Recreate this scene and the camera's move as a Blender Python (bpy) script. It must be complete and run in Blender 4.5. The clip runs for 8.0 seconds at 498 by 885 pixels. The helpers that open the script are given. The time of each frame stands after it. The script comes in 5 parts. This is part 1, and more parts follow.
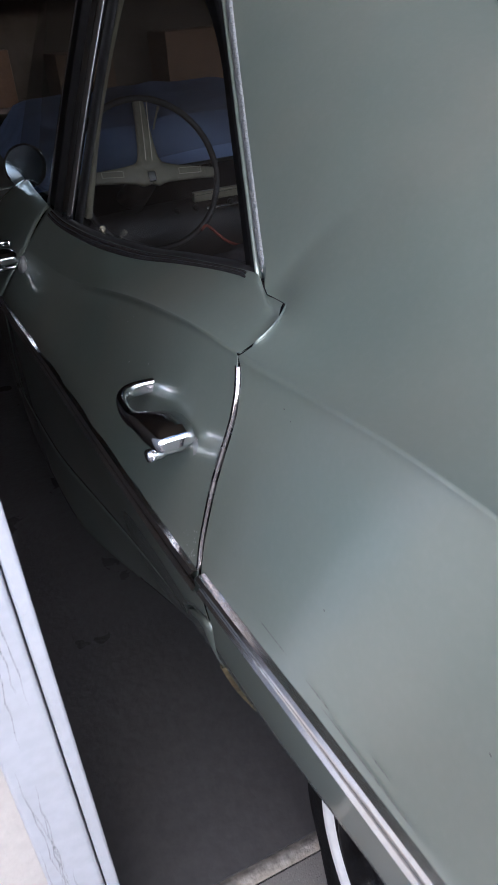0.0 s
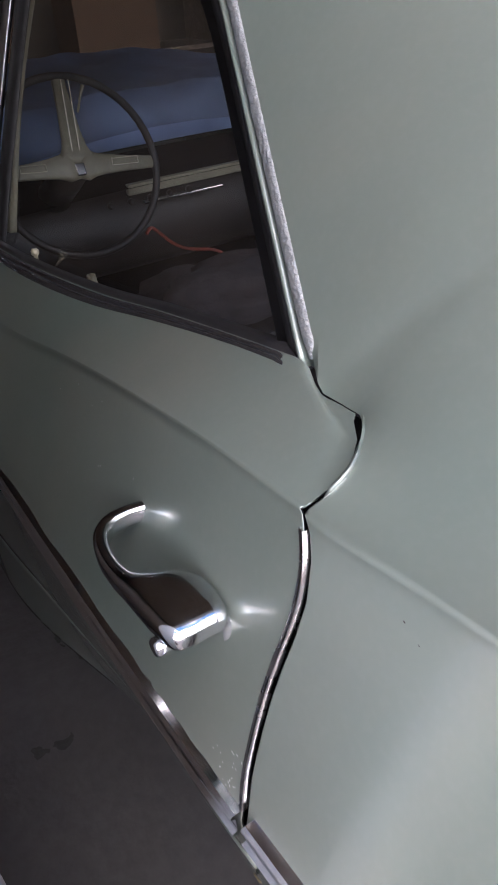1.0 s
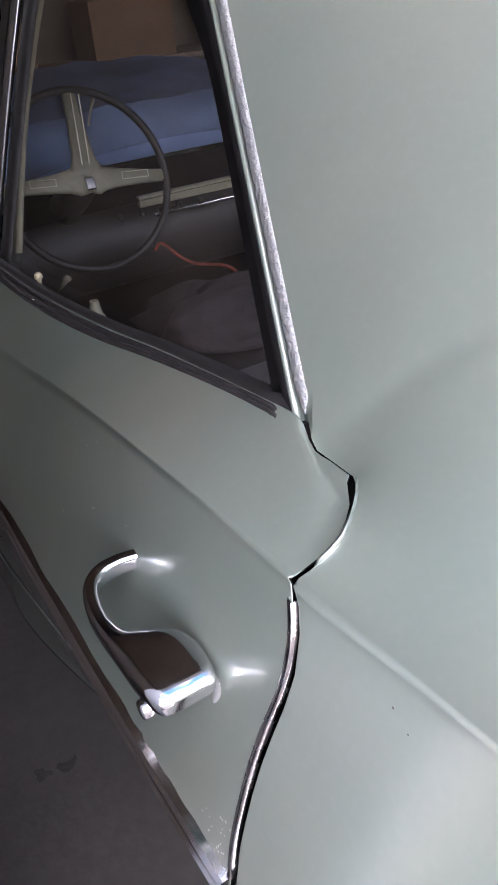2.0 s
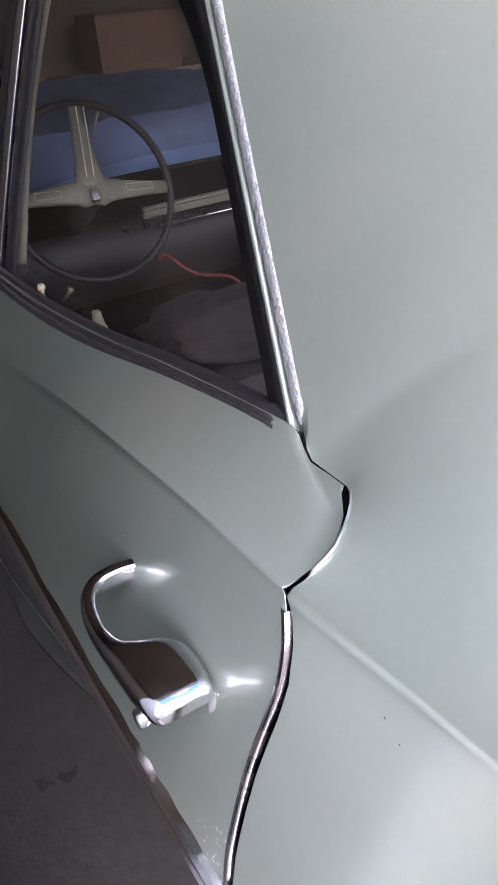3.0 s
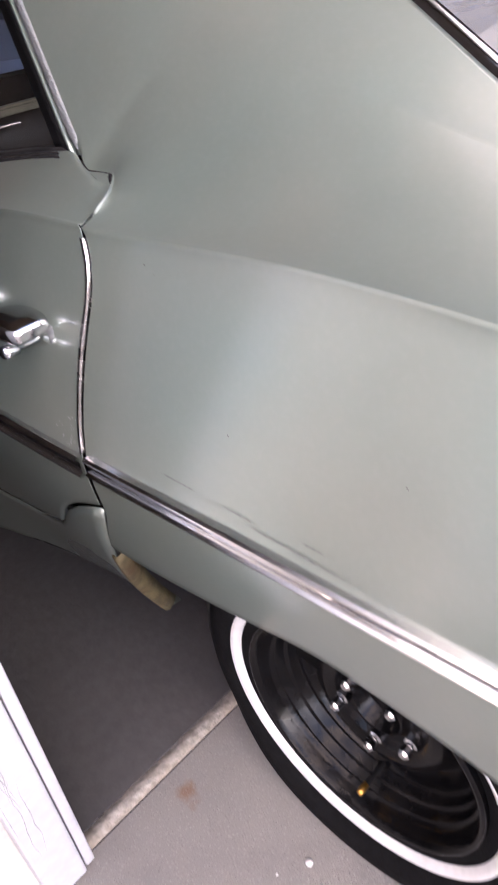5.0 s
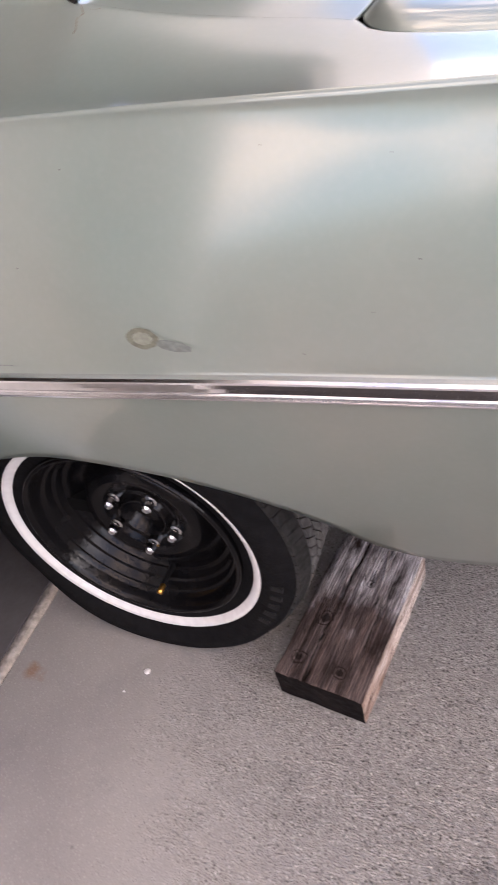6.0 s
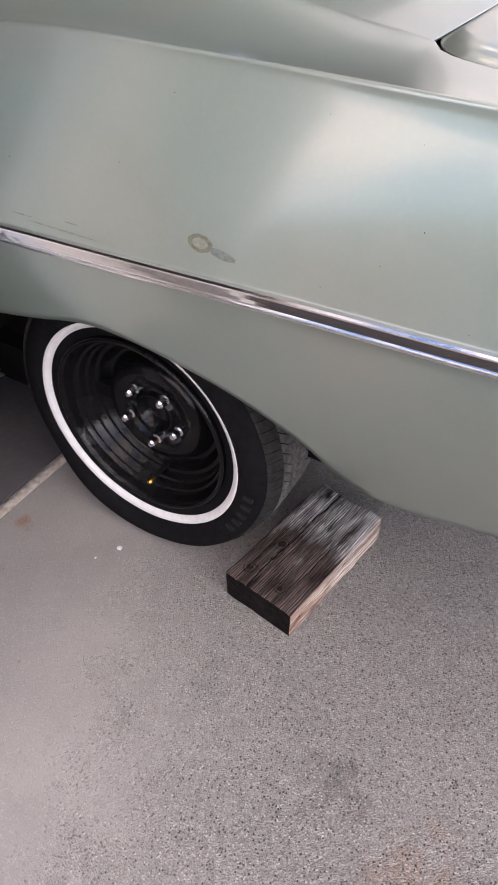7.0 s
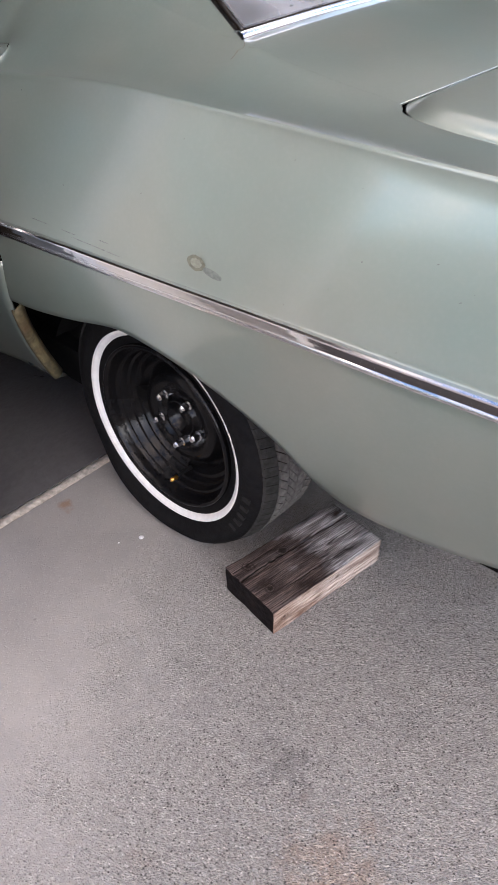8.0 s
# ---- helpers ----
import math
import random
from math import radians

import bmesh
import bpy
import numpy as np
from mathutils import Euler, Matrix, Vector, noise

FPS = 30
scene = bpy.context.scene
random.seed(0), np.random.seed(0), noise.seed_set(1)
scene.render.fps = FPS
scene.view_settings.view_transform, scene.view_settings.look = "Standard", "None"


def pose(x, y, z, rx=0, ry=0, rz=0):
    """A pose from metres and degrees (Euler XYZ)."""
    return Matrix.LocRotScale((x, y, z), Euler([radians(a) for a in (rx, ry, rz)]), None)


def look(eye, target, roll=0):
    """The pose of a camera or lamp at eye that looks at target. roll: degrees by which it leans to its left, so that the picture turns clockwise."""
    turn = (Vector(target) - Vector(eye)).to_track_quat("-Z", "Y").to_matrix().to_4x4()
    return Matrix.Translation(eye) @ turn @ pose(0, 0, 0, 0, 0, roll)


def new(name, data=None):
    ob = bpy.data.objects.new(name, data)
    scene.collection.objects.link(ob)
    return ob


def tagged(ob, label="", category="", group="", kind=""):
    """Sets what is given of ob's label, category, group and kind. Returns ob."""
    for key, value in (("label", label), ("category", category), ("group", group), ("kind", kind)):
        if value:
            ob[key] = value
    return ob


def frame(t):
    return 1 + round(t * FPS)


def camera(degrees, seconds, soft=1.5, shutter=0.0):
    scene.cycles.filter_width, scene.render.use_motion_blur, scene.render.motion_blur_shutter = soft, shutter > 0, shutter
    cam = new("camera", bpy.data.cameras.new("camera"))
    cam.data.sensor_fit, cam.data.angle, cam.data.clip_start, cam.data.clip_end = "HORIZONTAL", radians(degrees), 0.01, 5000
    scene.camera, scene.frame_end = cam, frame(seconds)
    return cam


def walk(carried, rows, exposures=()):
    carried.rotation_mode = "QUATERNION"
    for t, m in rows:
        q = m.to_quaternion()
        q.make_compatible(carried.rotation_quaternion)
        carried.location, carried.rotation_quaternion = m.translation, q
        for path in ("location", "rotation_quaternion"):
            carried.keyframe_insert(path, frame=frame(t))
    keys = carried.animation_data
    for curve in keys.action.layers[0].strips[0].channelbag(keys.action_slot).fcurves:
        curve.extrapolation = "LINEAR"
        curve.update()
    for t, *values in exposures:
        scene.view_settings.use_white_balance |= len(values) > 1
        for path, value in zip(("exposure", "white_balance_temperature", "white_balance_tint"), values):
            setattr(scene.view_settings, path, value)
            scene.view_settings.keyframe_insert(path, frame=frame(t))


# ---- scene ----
from mathutils.bvhtree import BVHTree

cam = camera(38.33, 8.0, shutter=0.3)


def aim(x, y, z, yaw, pitch, roll):
    """A camera pose from its place, heading to the left of +y, pitch and roll."""
    return pose(x, y, z, 90 + pitch, 0, yaw) @ pose(0, 0, 0, 0, 0, roll)


walk(cam, [
    (0.0, aim(-0.279, -0.275, 1.174, -23.30, -31.77, -4.55)),
    (0.5, aim(-0.229, -0.112, 1.163, -24.57, -33.59, -5.20)),
    (1.0, aim(-0.225, 0.031, 1.164, -29.90, -34.25, -4.37)),
    (1.5, aim(-0.203, 0.051, 1.182, -29.17, -34.38, -4.53)),
    (3.0, aim(-0.187, 0.045, 1.189, -27.95, -33.36, -4.96)),
    (3.5, aim(-0.210, 0.026, 1.178, -32.28, -33.27, -5.55)),
    (4.0, aim(-0.250, -0.043, 1.159, -37.82, -33.92, -5.33)),
    (4.2, aim(-0.266, -0.097, 1.158, -38.70, -35.37, -5.13)),
    (5.3, aim(-0.467, -0.341, 1.110, -49.58, -39.32, -6.24)),
    (5.5, aim(-0.507, -0.378, 1.099, -56.59, -40.12, -6.19)),
    (6.0, aim(-0.544, -0.561, 1.062, -60.18, -41.45, -15.49)),
    (6.5, aim(-0.600, -0.647, 1.097, -60.09, -42.15, -8.02)),
    (7.0, aim(-0.707, -0.664, 1.099, -58.52, -42.29, -0.26)),
    (7.5, aim(-0.715, -0.745, 1.111, -51.44, -41.16, -0.69)),
    (8.0, aim(-0.711, -0.900, 1.130, -46.97, -38.45, -1.31)),
], exposures=[(0.0, 1.10, 5000, 10), (0.6, 1.42, 5200, 13), (1.2, 1.85, 5330, 16), (3.0, 2.42, 5250, 19), (4.2, 2.28, 5500, 22), (5.3, 1.60, 5600, 20), (6.0, 1.28, 5700, 19), (6.6, 1.18, 5620, 17), (8.0, 1.28, 5430, 12)])

# ---- world and light ----
world = bpy.data.worlds.new("sky")
scene.world = world
world.use_nodes = True
wn = world.node_tree
wn.nodes.clear()
sky = wn.nodes.new("ShaderNodeTexSky")
sky.sky_type, sky.sun_disc = "NISHITA", False
sky.sun_elevation, sky.sun_rotation = radians(18), radians(190)
back = wn.nodes.new("ShaderNodeBackground")
back.inputs["Strength"].default_value = 0.35
wout = wn.nodes.new("ShaderNodeOutputWorld")
# broken evening cloud, thin and even over the whole sky
wco = wn.nodes.new("ShaderNodeTexCoord")
wmap = wn.nodes.new("ShaderNodeMapping")
wmap.inputs["Scale"].default_value = (1.0, 1.0, 2.2)
wmap.inputs["Rotation"].default_value = (0, 0, radians(75))
wnoise = wn.nodes.new("ShaderNodeTexNoise")
wnoise.inputs["Scale"].default_value, wnoise.inputs["Detail"].default_value = 3.0, 4.0
wr = wn.nodes.new("ShaderNodeMapRange")
for wk, wv in enumerate((0.45, 0.57, 0.0, 1.0)):
    wr.inputs[wk + 1].default_value = wv
wmix = wn.nodes.new("ShaderNodeMix")
wmix.data_type = "RGBA"
wmix.inputs[7].default_value = (8.0, 5.9, 4.35, 1)
wn.links.new(wco.outputs["Generated"], wmap.inputs[0])
wn.links.new(wmap.outputs[0], wnoise.inputs["Vector"])
wn.links.new(wnoise.outputs["Fac"], wr.inputs[0])
wn.links.new(wr.outputs[0], wmix.inputs[0])
wdim = wn.nodes.new("ShaderNodeMix")
wdim.data_type, wdim.blend_type = "RGBA", "MULTIPLY"
wdim.inputs[0].default_value, wdim.inputs[7].default_value = 1.0, (0.60, 0.62, 0.66, 1)
wn.links.new(sky.outputs[0], wdim.inputs[6])
wn.links.new(wdim.outputs[2], wmix.inputs[6])
wn.links.new(wmix.outputs[2], back.inputs[0])
wn.links.new(back.outputs[0], wout.inputs[0])
sun = new("sun", bpy.data.lights.new("sun", "SUN"))
sun.data.energy, sun.data.angle, sun.data.color = 0.4, radians(50), (1.0, 0.84, 0.68)
sun.matrix_world = look((-0.9, -5.2, 2.2), (0, 0, 0.4))


# ---- materials ----
def mat(name, colour, rough=0.5, metal=0.0, grain=0.0, grain_scale=60.0, stain=0.0, stain_scale=4.0, stain_colour=None,
        bump=0.0, bump_scale=200.0, coat=0.0, spec=0.5, rough_var=0.0, stretch=None, soft=0.0):
    """A surface with fine grain, broad stains, relief and uneven gloss, in object space."""
    m = bpy.data.materials.new(name)
    m.use_nodes = True
    nt = m.node_tree
    b = nt.nodes["Principled BSDF"]
    b.inputs["Roughness"].default_value = rough
    b.inputs["Metallic"].default_value = metal
    b.inputs["Specular IOR Level"].default_value = spec
    b.inputs["Coat Weight"].default_value = coat
    b.inputs["Coat Roughness"].default_value = 0.2
    co = nt.nodes.new("ShaderNodeTexCoord")
    where = co.outputs["Object"]
    if stretch:
        mp = nt.nodes.new("ShaderNodeMapping")
        mp.inputs["Scale"].default_value = stretch
        nt.links.new(where, mp.inputs["Vector"])
        where = mp.outputs[0]

    def cloud(scale, detail=5.0):
        n = nt.nodes.new("ShaderNodeTexNoise")
        n.inputs["Scale"].default_value, n.inputs["Detail"].default_value = scale, detail
        nt.links.new(where, n.inputs["Vector"])
        return n.outputs["Fac"]

    def ramp(src, lo, hi, a, c):
        r = nt.nodes.new("ShaderNodeMapRange")
        r.inputs[1].default_value, r.inputs[2].default_value, r.inputs[3].default_value, r.inputs[4].default_value = lo, hi, a, c
        nt.links.new(src, r.inputs[0])
        return r.outputs[0]

    def mix(fac, a, c):
        x = nt.nodes.new("ShaderNodeMix")
        x.data_type = "RGBA"
        nt.links.new(fac, x.inputs[0])
        for k, v in ((6, a), (7, c)):
            if isinstance(v, tuple):
                x.inputs[k].default_value = (*v[:3], 1)
            else:
                nt.links.new(v, x.inputs[k])
        return x.outputs[2]

    out = tuple(colour)
    if grain:
        dark = tuple(c * (1 - grain) for c in colour)
        light = tuple(min(1, c * (1 + grain)) for c in colour)
        out = mix(ramp(cloud(grain_scale), 0.35, 0.65, 0, 1), dark, light)
    if stain:
        sc = stain_colour or tuple(c * 0.5 for c in colour)
        out = mix(ramp(cloud(stain_scale, 6), 0.48 - soft, 0.72 + soft, 0, stain), out, sc)
    if isinstance(out, tuple):
        b.inputs["Base Color"].default_value = (*out, 1)
    else:
        nt.links.new(out, b.inputs["Base Color"])
    if rough_var:
        nt.links.new(ramp(cloud(stain_scale * 2.3), 0.3, 0.7, max(0.02, rough - rough_var), rough + rough_var), b.inputs["Roughness"])
    if bump:
        bp = nt.nodes.new("ShaderNodeBump")
        bp.inputs["Strength"].default_value, bp.inputs["Distance"].default_value = bump, 0.004
        nt.links.new(cloud(bump_scale), bp.inputs["Height"])
        nt.links.new(bp.outputs[0], b.inputs["Normal"])
    return m


M_PAINT = mat("grey_green_paint", (0.27, 0.32, 0.29), 0.34, metal=0.5, coat=1.0)


def mottle_paint(m):
    """Old metallic paint: slow colour drifts in place of soft reflections, small cloudy blotches and settled dust."""
    nt = m.node_tree
    b = nt.nodes["Principled BSDF"]
    b.inputs["Coat Roughness"].default_value = 0.12
    b.inputs["Coat IOR"].default_value = 1.7
    co = nt.nodes.new("ShaderNodeTexCoord").outputs["Object"]
    last = None
    for scale, detail, lo, hi, a, c in ((3.2, 2.0, 0.25, 0.75, (0.180, 0.250, 0.226), (0.265, 0.278, 0.235)),
                                        (9.0, 4.0, 0.1, 1.6, None, (0.17, 0.20, 0.175)),
                                        (160.0, 5.0, 0.45, 5.0, None, (0.34, 0.36, 0.33))):
        n = nt.nodes.new("ShaderNodeTexNoise")
        n.inputs["Scale"].default_value, n.inputs["Detail"].default_value = scale, detail
        nt.links.new(co, n.inputs["Vector"])
        r = nt.nodes.new("ShaderNodeMapRange")
        for k, v in enumerate((lo, hi, 0.0, 1.0)):
            r.inputs[k + 1].default_value = v
        nt.links.new(n.outputs["Fac"], r.inputs[0])
        x = nt.nodes.new("ShaderNodeMix")
        x.data_type = "RGBA"
        if last is None:
            x.inputs[6].default_value = (*a, 1)
        else:
            nt.links.new(last, x.inputs[6])
        x.inputs[7].default_value = (*c, 1)
        nt.links.new(r.outputs[0], x.inputs[0])
        last = x.outputs[2]
    nt.links.new(last, b.inputs["Base Color"])


mottle_paint(M_PAINT)
M_CHROME = mat("chrome", (0.72, 0.73, 0.75), 0.10, 1.0, stain=0.3, stain_scale=30, stain_colour=(0.35, 0.33, 0.3), rough_var=0.06)
M_STEEL = mat("bright_trim_metal", (0.74, 0.74, 0.75), 0.16, 1.0, 0.03, 200, 0.12, 25, (0.5, 0.49, 0.48), rough_var=0.05)
M_GROOVE = mat("trim_groove", (0.58, 0.58, 0.59), 0.07, 1.0, 0.04, 150, 0.15, 30, (0.4, 0.39, 0.38), rough_var=0.03)
M_BELT = mat("dull_aluminium", (0.34, 0.35, 0.37), 0.22, 0.95, 0.06, 150, 0.4, 40, (0.10, 0.10, 0.11))
M_DULL = mat("dull_edge_metal", (0.40, 0.385, 0.385), 0.24, 1.0, 0.1, 200, 0.5, 20, (0.16, 0.15, 0.15), rough_var=0.08)
M_PAD = mat("dull_mount_pad", (0.20, 0.21, 0.21), 0.5, 0.3, 0.1, 120)
# near black that stands in for shade in gaps, wheel wells and under the body
M_SHADEBLACK = mat("shade_black", (0.005, 0.005, 0.005), 0.9, spec=0.05)
M_RUBBER = mat("black_rubber", (0.006, 0.006, 0.0065), 0.7, 0, 0.25, 80, 0.25, 12, (0.012, 0.0115, 0.011), bump=0.25, bump_scale=240, spec=0.06)
M_TREAD = mat("dusty_tread_rubber", (0.12, 0.117, 0.112), 0.9, 0, 0.3, 90, 0.5, 14, (0.06, 0.058, 0.056), bump=0.3, bump_scale=200, spec=0.08)
M_SHOULDER = mat("tyre_shoulder_rubber", (0.022, 0.022, 0.021), 0.8, 0, 0.3, 90, 0.5, 20, (0.045, 0.044, 0.042), bump=0.3, bump_scale=200, spec=0.1)
M_SEAL = mat("black_seal", (0.015, 0.015, 0.016), 0.45, 0, 0.3, 60)
M_WHITEWALL = mat("whitewall_rubber", (0.62, 0.62, 0.61), 0.6, 0, 0.05, 90, 0.3, 20, (0.48, 0.47, 0.44))
M_RIM = mat("black_rim_paint", (0.004, 0.004, 0.0045), 0.16, 0, 0.3, 40, 0.3, 30, (0.016, 0.014, 0.012), rough_var=0.08, bump=0.12, bump_scale=140, spec=0.17)
M_BRASS = mat("brass_cap", (0.75, 0.42, 0.09), 0.35, 1.0, 0.1, 300)
M_RUST = mat("rusty_flange", (0.09, 0.074, 0.034), 0.7, 0, 0.4, 60, 0.8, 26, (0.06, 0.035, 0.015), bump=0.4, bump_scale=160)


def concrete_ground():
    """Concrete that is trowelled near the garage and shows its gravel further out, with pits and stains."""
    m = bpy.data.materials.new("driveway_concrete")
    m.use_nodes = True
    nt = m.node_tree
    b = nt.nodes["Principled BSDF"]
    b.inputs["Roughness"].default_value = 0.88
    b.inputs["Specular IOR Level"].default_value = 0.3
    co = nt.nodes.new("ShaderNodeTexCoord").outputs["Object"]

    def node(kind, **vals):
        n = nt.nodes.new(kind)
        for k, v in vals.items():
            n.inputs[k].default_value = v
        return n

    def link(a, c):
        nt.links.new(a, c)

    def noise_(scale, detail=4.0, rough=0.5):
        n = node("ShaderNodeTexNoise", Scale=scale, Detail=detail, Roughness=rough)
        link(co, n.inputs["Vector"])
        return n.outputs["Fac"]

    def span(src, lo, hi, a, c):
        n = nt.nodes.new("ShaderNodeMapRange")
        for k, v in enumerate((lo, hi, a, c)):
            n.inputs[k + 1].default_value = v
        link(src, n.inputs[0])
        return n.outputs[0]

    def math_(op, a, c):
        n = nt.nodes.new("ShaderNodeMath")
        n.operation = op
        for k, v in ((0, a), (1, c)):
            if isinstance(v, (int, float)):
                n.inputs[k].default_value = v
            else:
                link(v, n.inputs[k])
        return n.outputs[0]

    def mixc(fac, a, c):
        n = nt.nodes.new("ShaderNodeMix")
        n.data_type = "RGBA"
        if isinstance(fac, float):
            n.inputs[0].default_value = fac
        else:
            link(fac, n.inputs[0])
        for k, v in ((6, a), (7, c)):
            if isinstance(v, tuple):
                n.inputs[k].default_value = (*v, 1)
            else:
                link(v, n.inputs[k])
        return n.outputs[2]

    sep = nt.nodes.new("ShaderNodeSeparateXYZ")
    link(co, sep.inputs[0])
    skew = math_("MULTIPLY", math_("MINIMUM", math_("ADD", sep.outputs[0], 0.1), 0.0), -0.42)
    worn = span(math_("ADD", math_("ADD", sep.outputs[1], skew), span(noise_(9.0, 5, 0.6), 0.3, 0.7, -0.14, 0.14)), 0.02, -0.40, 0.06, 1.0)
    vor = node("ShaderNodeTexVoronoi", Scale=230.0, Randomness=1.0)
    link(co, vor.inputs["Vector"])
    sepc = nt.nodes.new("ShaderNodeSeparateColor")
    link(vor.outputs["Color"], sepc.inputs[0])
    edge = node("ShaderNodeTexVoronoi", Scale=290.0, Randomness=1.0)
    edge.feature = "DISTANCE_TO_EDGE"
    link(co, edge.inputs["Vector"])
    base = mixc(span(noise_(3.0, 6), 0.35, 0.68, 0, 1), (0.250, 0.242, 0.227), (0.176, 0.171, 0.164))
    base = mixc(span(noise_(1.1, 3), 0.5, 0.72, 0, 0.6), base, (0.25, 0.249, 0.243))
    stone = mixc(sepc.outputs[0], (0.33, 0.323, 0.303), (0.53, 0.518, 0.490))
    base = mixc(math_("MULTIPLY", worn, 0.62), base, stone)
    fine = span(noise_(900, 2), 0.3, 0.7, 0, 0.25)
    base = mixc(fine, base, (0.22, 0.205, 0.195))
    chink = math_("MULTIPLY", span(edge.outputs["Distance"], 0.05, 0.15, 1, 0), span(noise_(140, 3, 0.65), 0.49, 0.57, 0, 1))
    base = mixc(math_("MULTIPLY", math_("MULTIPLY", chink, worn), 0.40), base, (0.05, 0.046, 0.043))
    pits = node("ShaderNodeTexVoronoi", Scale=17.0, Randomness=1.0)
    link(co, pits.inputs["Vector"])
    base = mixc(math_("MULTIPLY", span(pits.outputs["Distance"], 0.03, 0.06, 0.9, 0), span(noise_(3.7, 2), 0.5, 0.6, 0, 1)), base, (0.035, 0.03, 0.028))
    base = mixc(span(noise_(9, 6, 0.65), 0.55, 0.75, 0, 0.45), base, (0.15, 0.145, 0.145))
    base = mixc(span(noise_(5.3, 5), 0.66, 0.8, 0, 0.4), base, (0.33, 0.24, 0.18))
    def blot(x, y, r, colour, most, under):
        d = nt.nodes.new("ShaderNodeVectorMath")
        d.operation = "DISTANCE"
        link(co, d.inputs[0])
        d.inputs[1].default_value = (x, y, 0)
        ragged = math_("ADD", d.outputs["Value"], span(noise_(28, 5), 0.3, 0.7, -0.6 * r, 0.6 * r))
        return mixc(span(ragged, r * 0.2, r, most, 0), under, colour)

    base = blot(-0.119, 0.235, 0.024, (0.20, 0.115, 0.07), 0.8, base)
    base = blot(-0.262, -0.54, 0.055, (0.13, 0.125, 0.125), 0.55, base)
    base = blot(-0.33, -0.70, 0.09, (0.34, 0.24, 0.17), 0.45, base)
    speck = noise_(300, 3, 0.65)
    holes = node("ShaderNodeTexVoronoi", Scale=165.0, Randomness=1.0)
    link(co, holes.inputs["Vector"])
    pock = math_("MULTIPLY", span(holes.outputs["Distance"], 0.20, 0.34, 1.0, 0.0), span(noise_(60, 2), 0.44, 0.54, 0, 1))
    base = mixc(math_("MULTIPLY", pock, span(worn, 0.2, 0.9, 0.03, 0.45)), base, (0.06, 0.055, 0.05))
    rough = noise_(330, 5, 0.78)
    base = mixc(math_("MULTIPLY", span(rough, 0.36, 0.47, 0.5, 0), span(worn, 0.1, 0.9, 0.10, 1.0)), base, (0.10, 0.095, 0.088))
    # small open pits between the stones, and a few pale stones
    pit = math_("MULTIPLY", span(vor.outputs["Distance"], 0.26, 0.42, 1.0, 0.0), span(sepc.outputs[1], 0.36, 0.44, 1.0, 0.0))
    base = mixc(math_("MULTIPLY", pit, span(worn, 0.1, 0.8, 0.05, 0.9)), base, (0.045, 0.042, 0.039))
    pale = math_("MULTIPLY", span(vor.outputs["Distance"], 0.20, 0.45, 1.0, 0.0), span(sepc.outputs[2], 0.70, 0.80, 0.0, 1.0))
    base = mixc(math_("MULTIPLY", pale, span(worn, 0.1, 0.8, 0.08, 0.5)), base, (0.66, 0.645, 0.615))
    base = mixc(math_("MULTIPLY", span(speck, 0.60, 0.68, 0, 0.9), span(worn, 0.1, 1.0, 0.2, 1.0)), base, (0.10, 0.09, 0.085))
    base = mixc(math_("MULTIPLY", span(noise_(330, 3, 0.65), 0.58, 0.68, 0, 0.5), span(worn, 0.1, 1.0, 0.25, 1.0)), base, (0.60, 0.56, 0.52))
    link(base, b.inputs["Base Color"])
    bump = node("ShaderNodeBump", Strength=1.0, Distance=0.006)
    tall = math_("ADD", math_("MULTIPLY", math_("MULTIPLY", edge.outputs["Distance"], 1.6), worn), math_("ADD", math_("MULTIPLY", math_("MULTIPLY", speck, span(worn, 0.1, 0.8, 0.12, 1.0)), -0.5), math_("MULTIPLY", math_("MULTIPLY", pit, worn), -1.2)))
    link(tall, bump.inputs["Height"])
    link(bump.outputs[0], b.inputs["Normal"])
    return m


M_CONCRETE = concrete_ground()
M_SLAB = mat("garage_slab", (0.086, 0.084, 0.085), 0.36, 0, 0.10, 40, 0.7, 2.2, (0.048, 0.045, 0.043), bump=0.35, bump_scale=70, rough_var=0.12, soft=0.12)
M_JOINT = mat("joint_filler", (0.29, 0.272, 0.245), 0.9, 0, 0.3, 80, 0.4, 20, (0.2, 0.16, 0.12), bump=0.6, bump_scale=150)
M_WHITEWOOD = mat("white_painted_wood", (0.44, 0.455, 0.485), 0.55, 0, 0.04, 60, 0.3, 10, (0.38, 0.385, 0.39), bump=0.25, bump_scale=60)
M_DARKPATCH = mat("dark_patch", (0.022, 0.018, 0.015), 0.95, 0, 0.4, 40, 0.4, 6, (0.035, 0.028, 0.02), bump=0.8, bump_scale=60)
M_SKYBLOCK = mat("brown_sky_block", (0.26, 0.21, 0.17), 0.85, 0, 0.15, 6, 0.4, 1.5, (0.16, 0.13, 0.11), bump=0.3, bump_scale=40)
M_SIDING = mat("cream_stucco", (0.52, 0.49, 0.45), 0.8, 0, 0.05, 50, 0.2, 6, (0.45, 0.42, 0.38), bump=0.3, bump_scale=150)


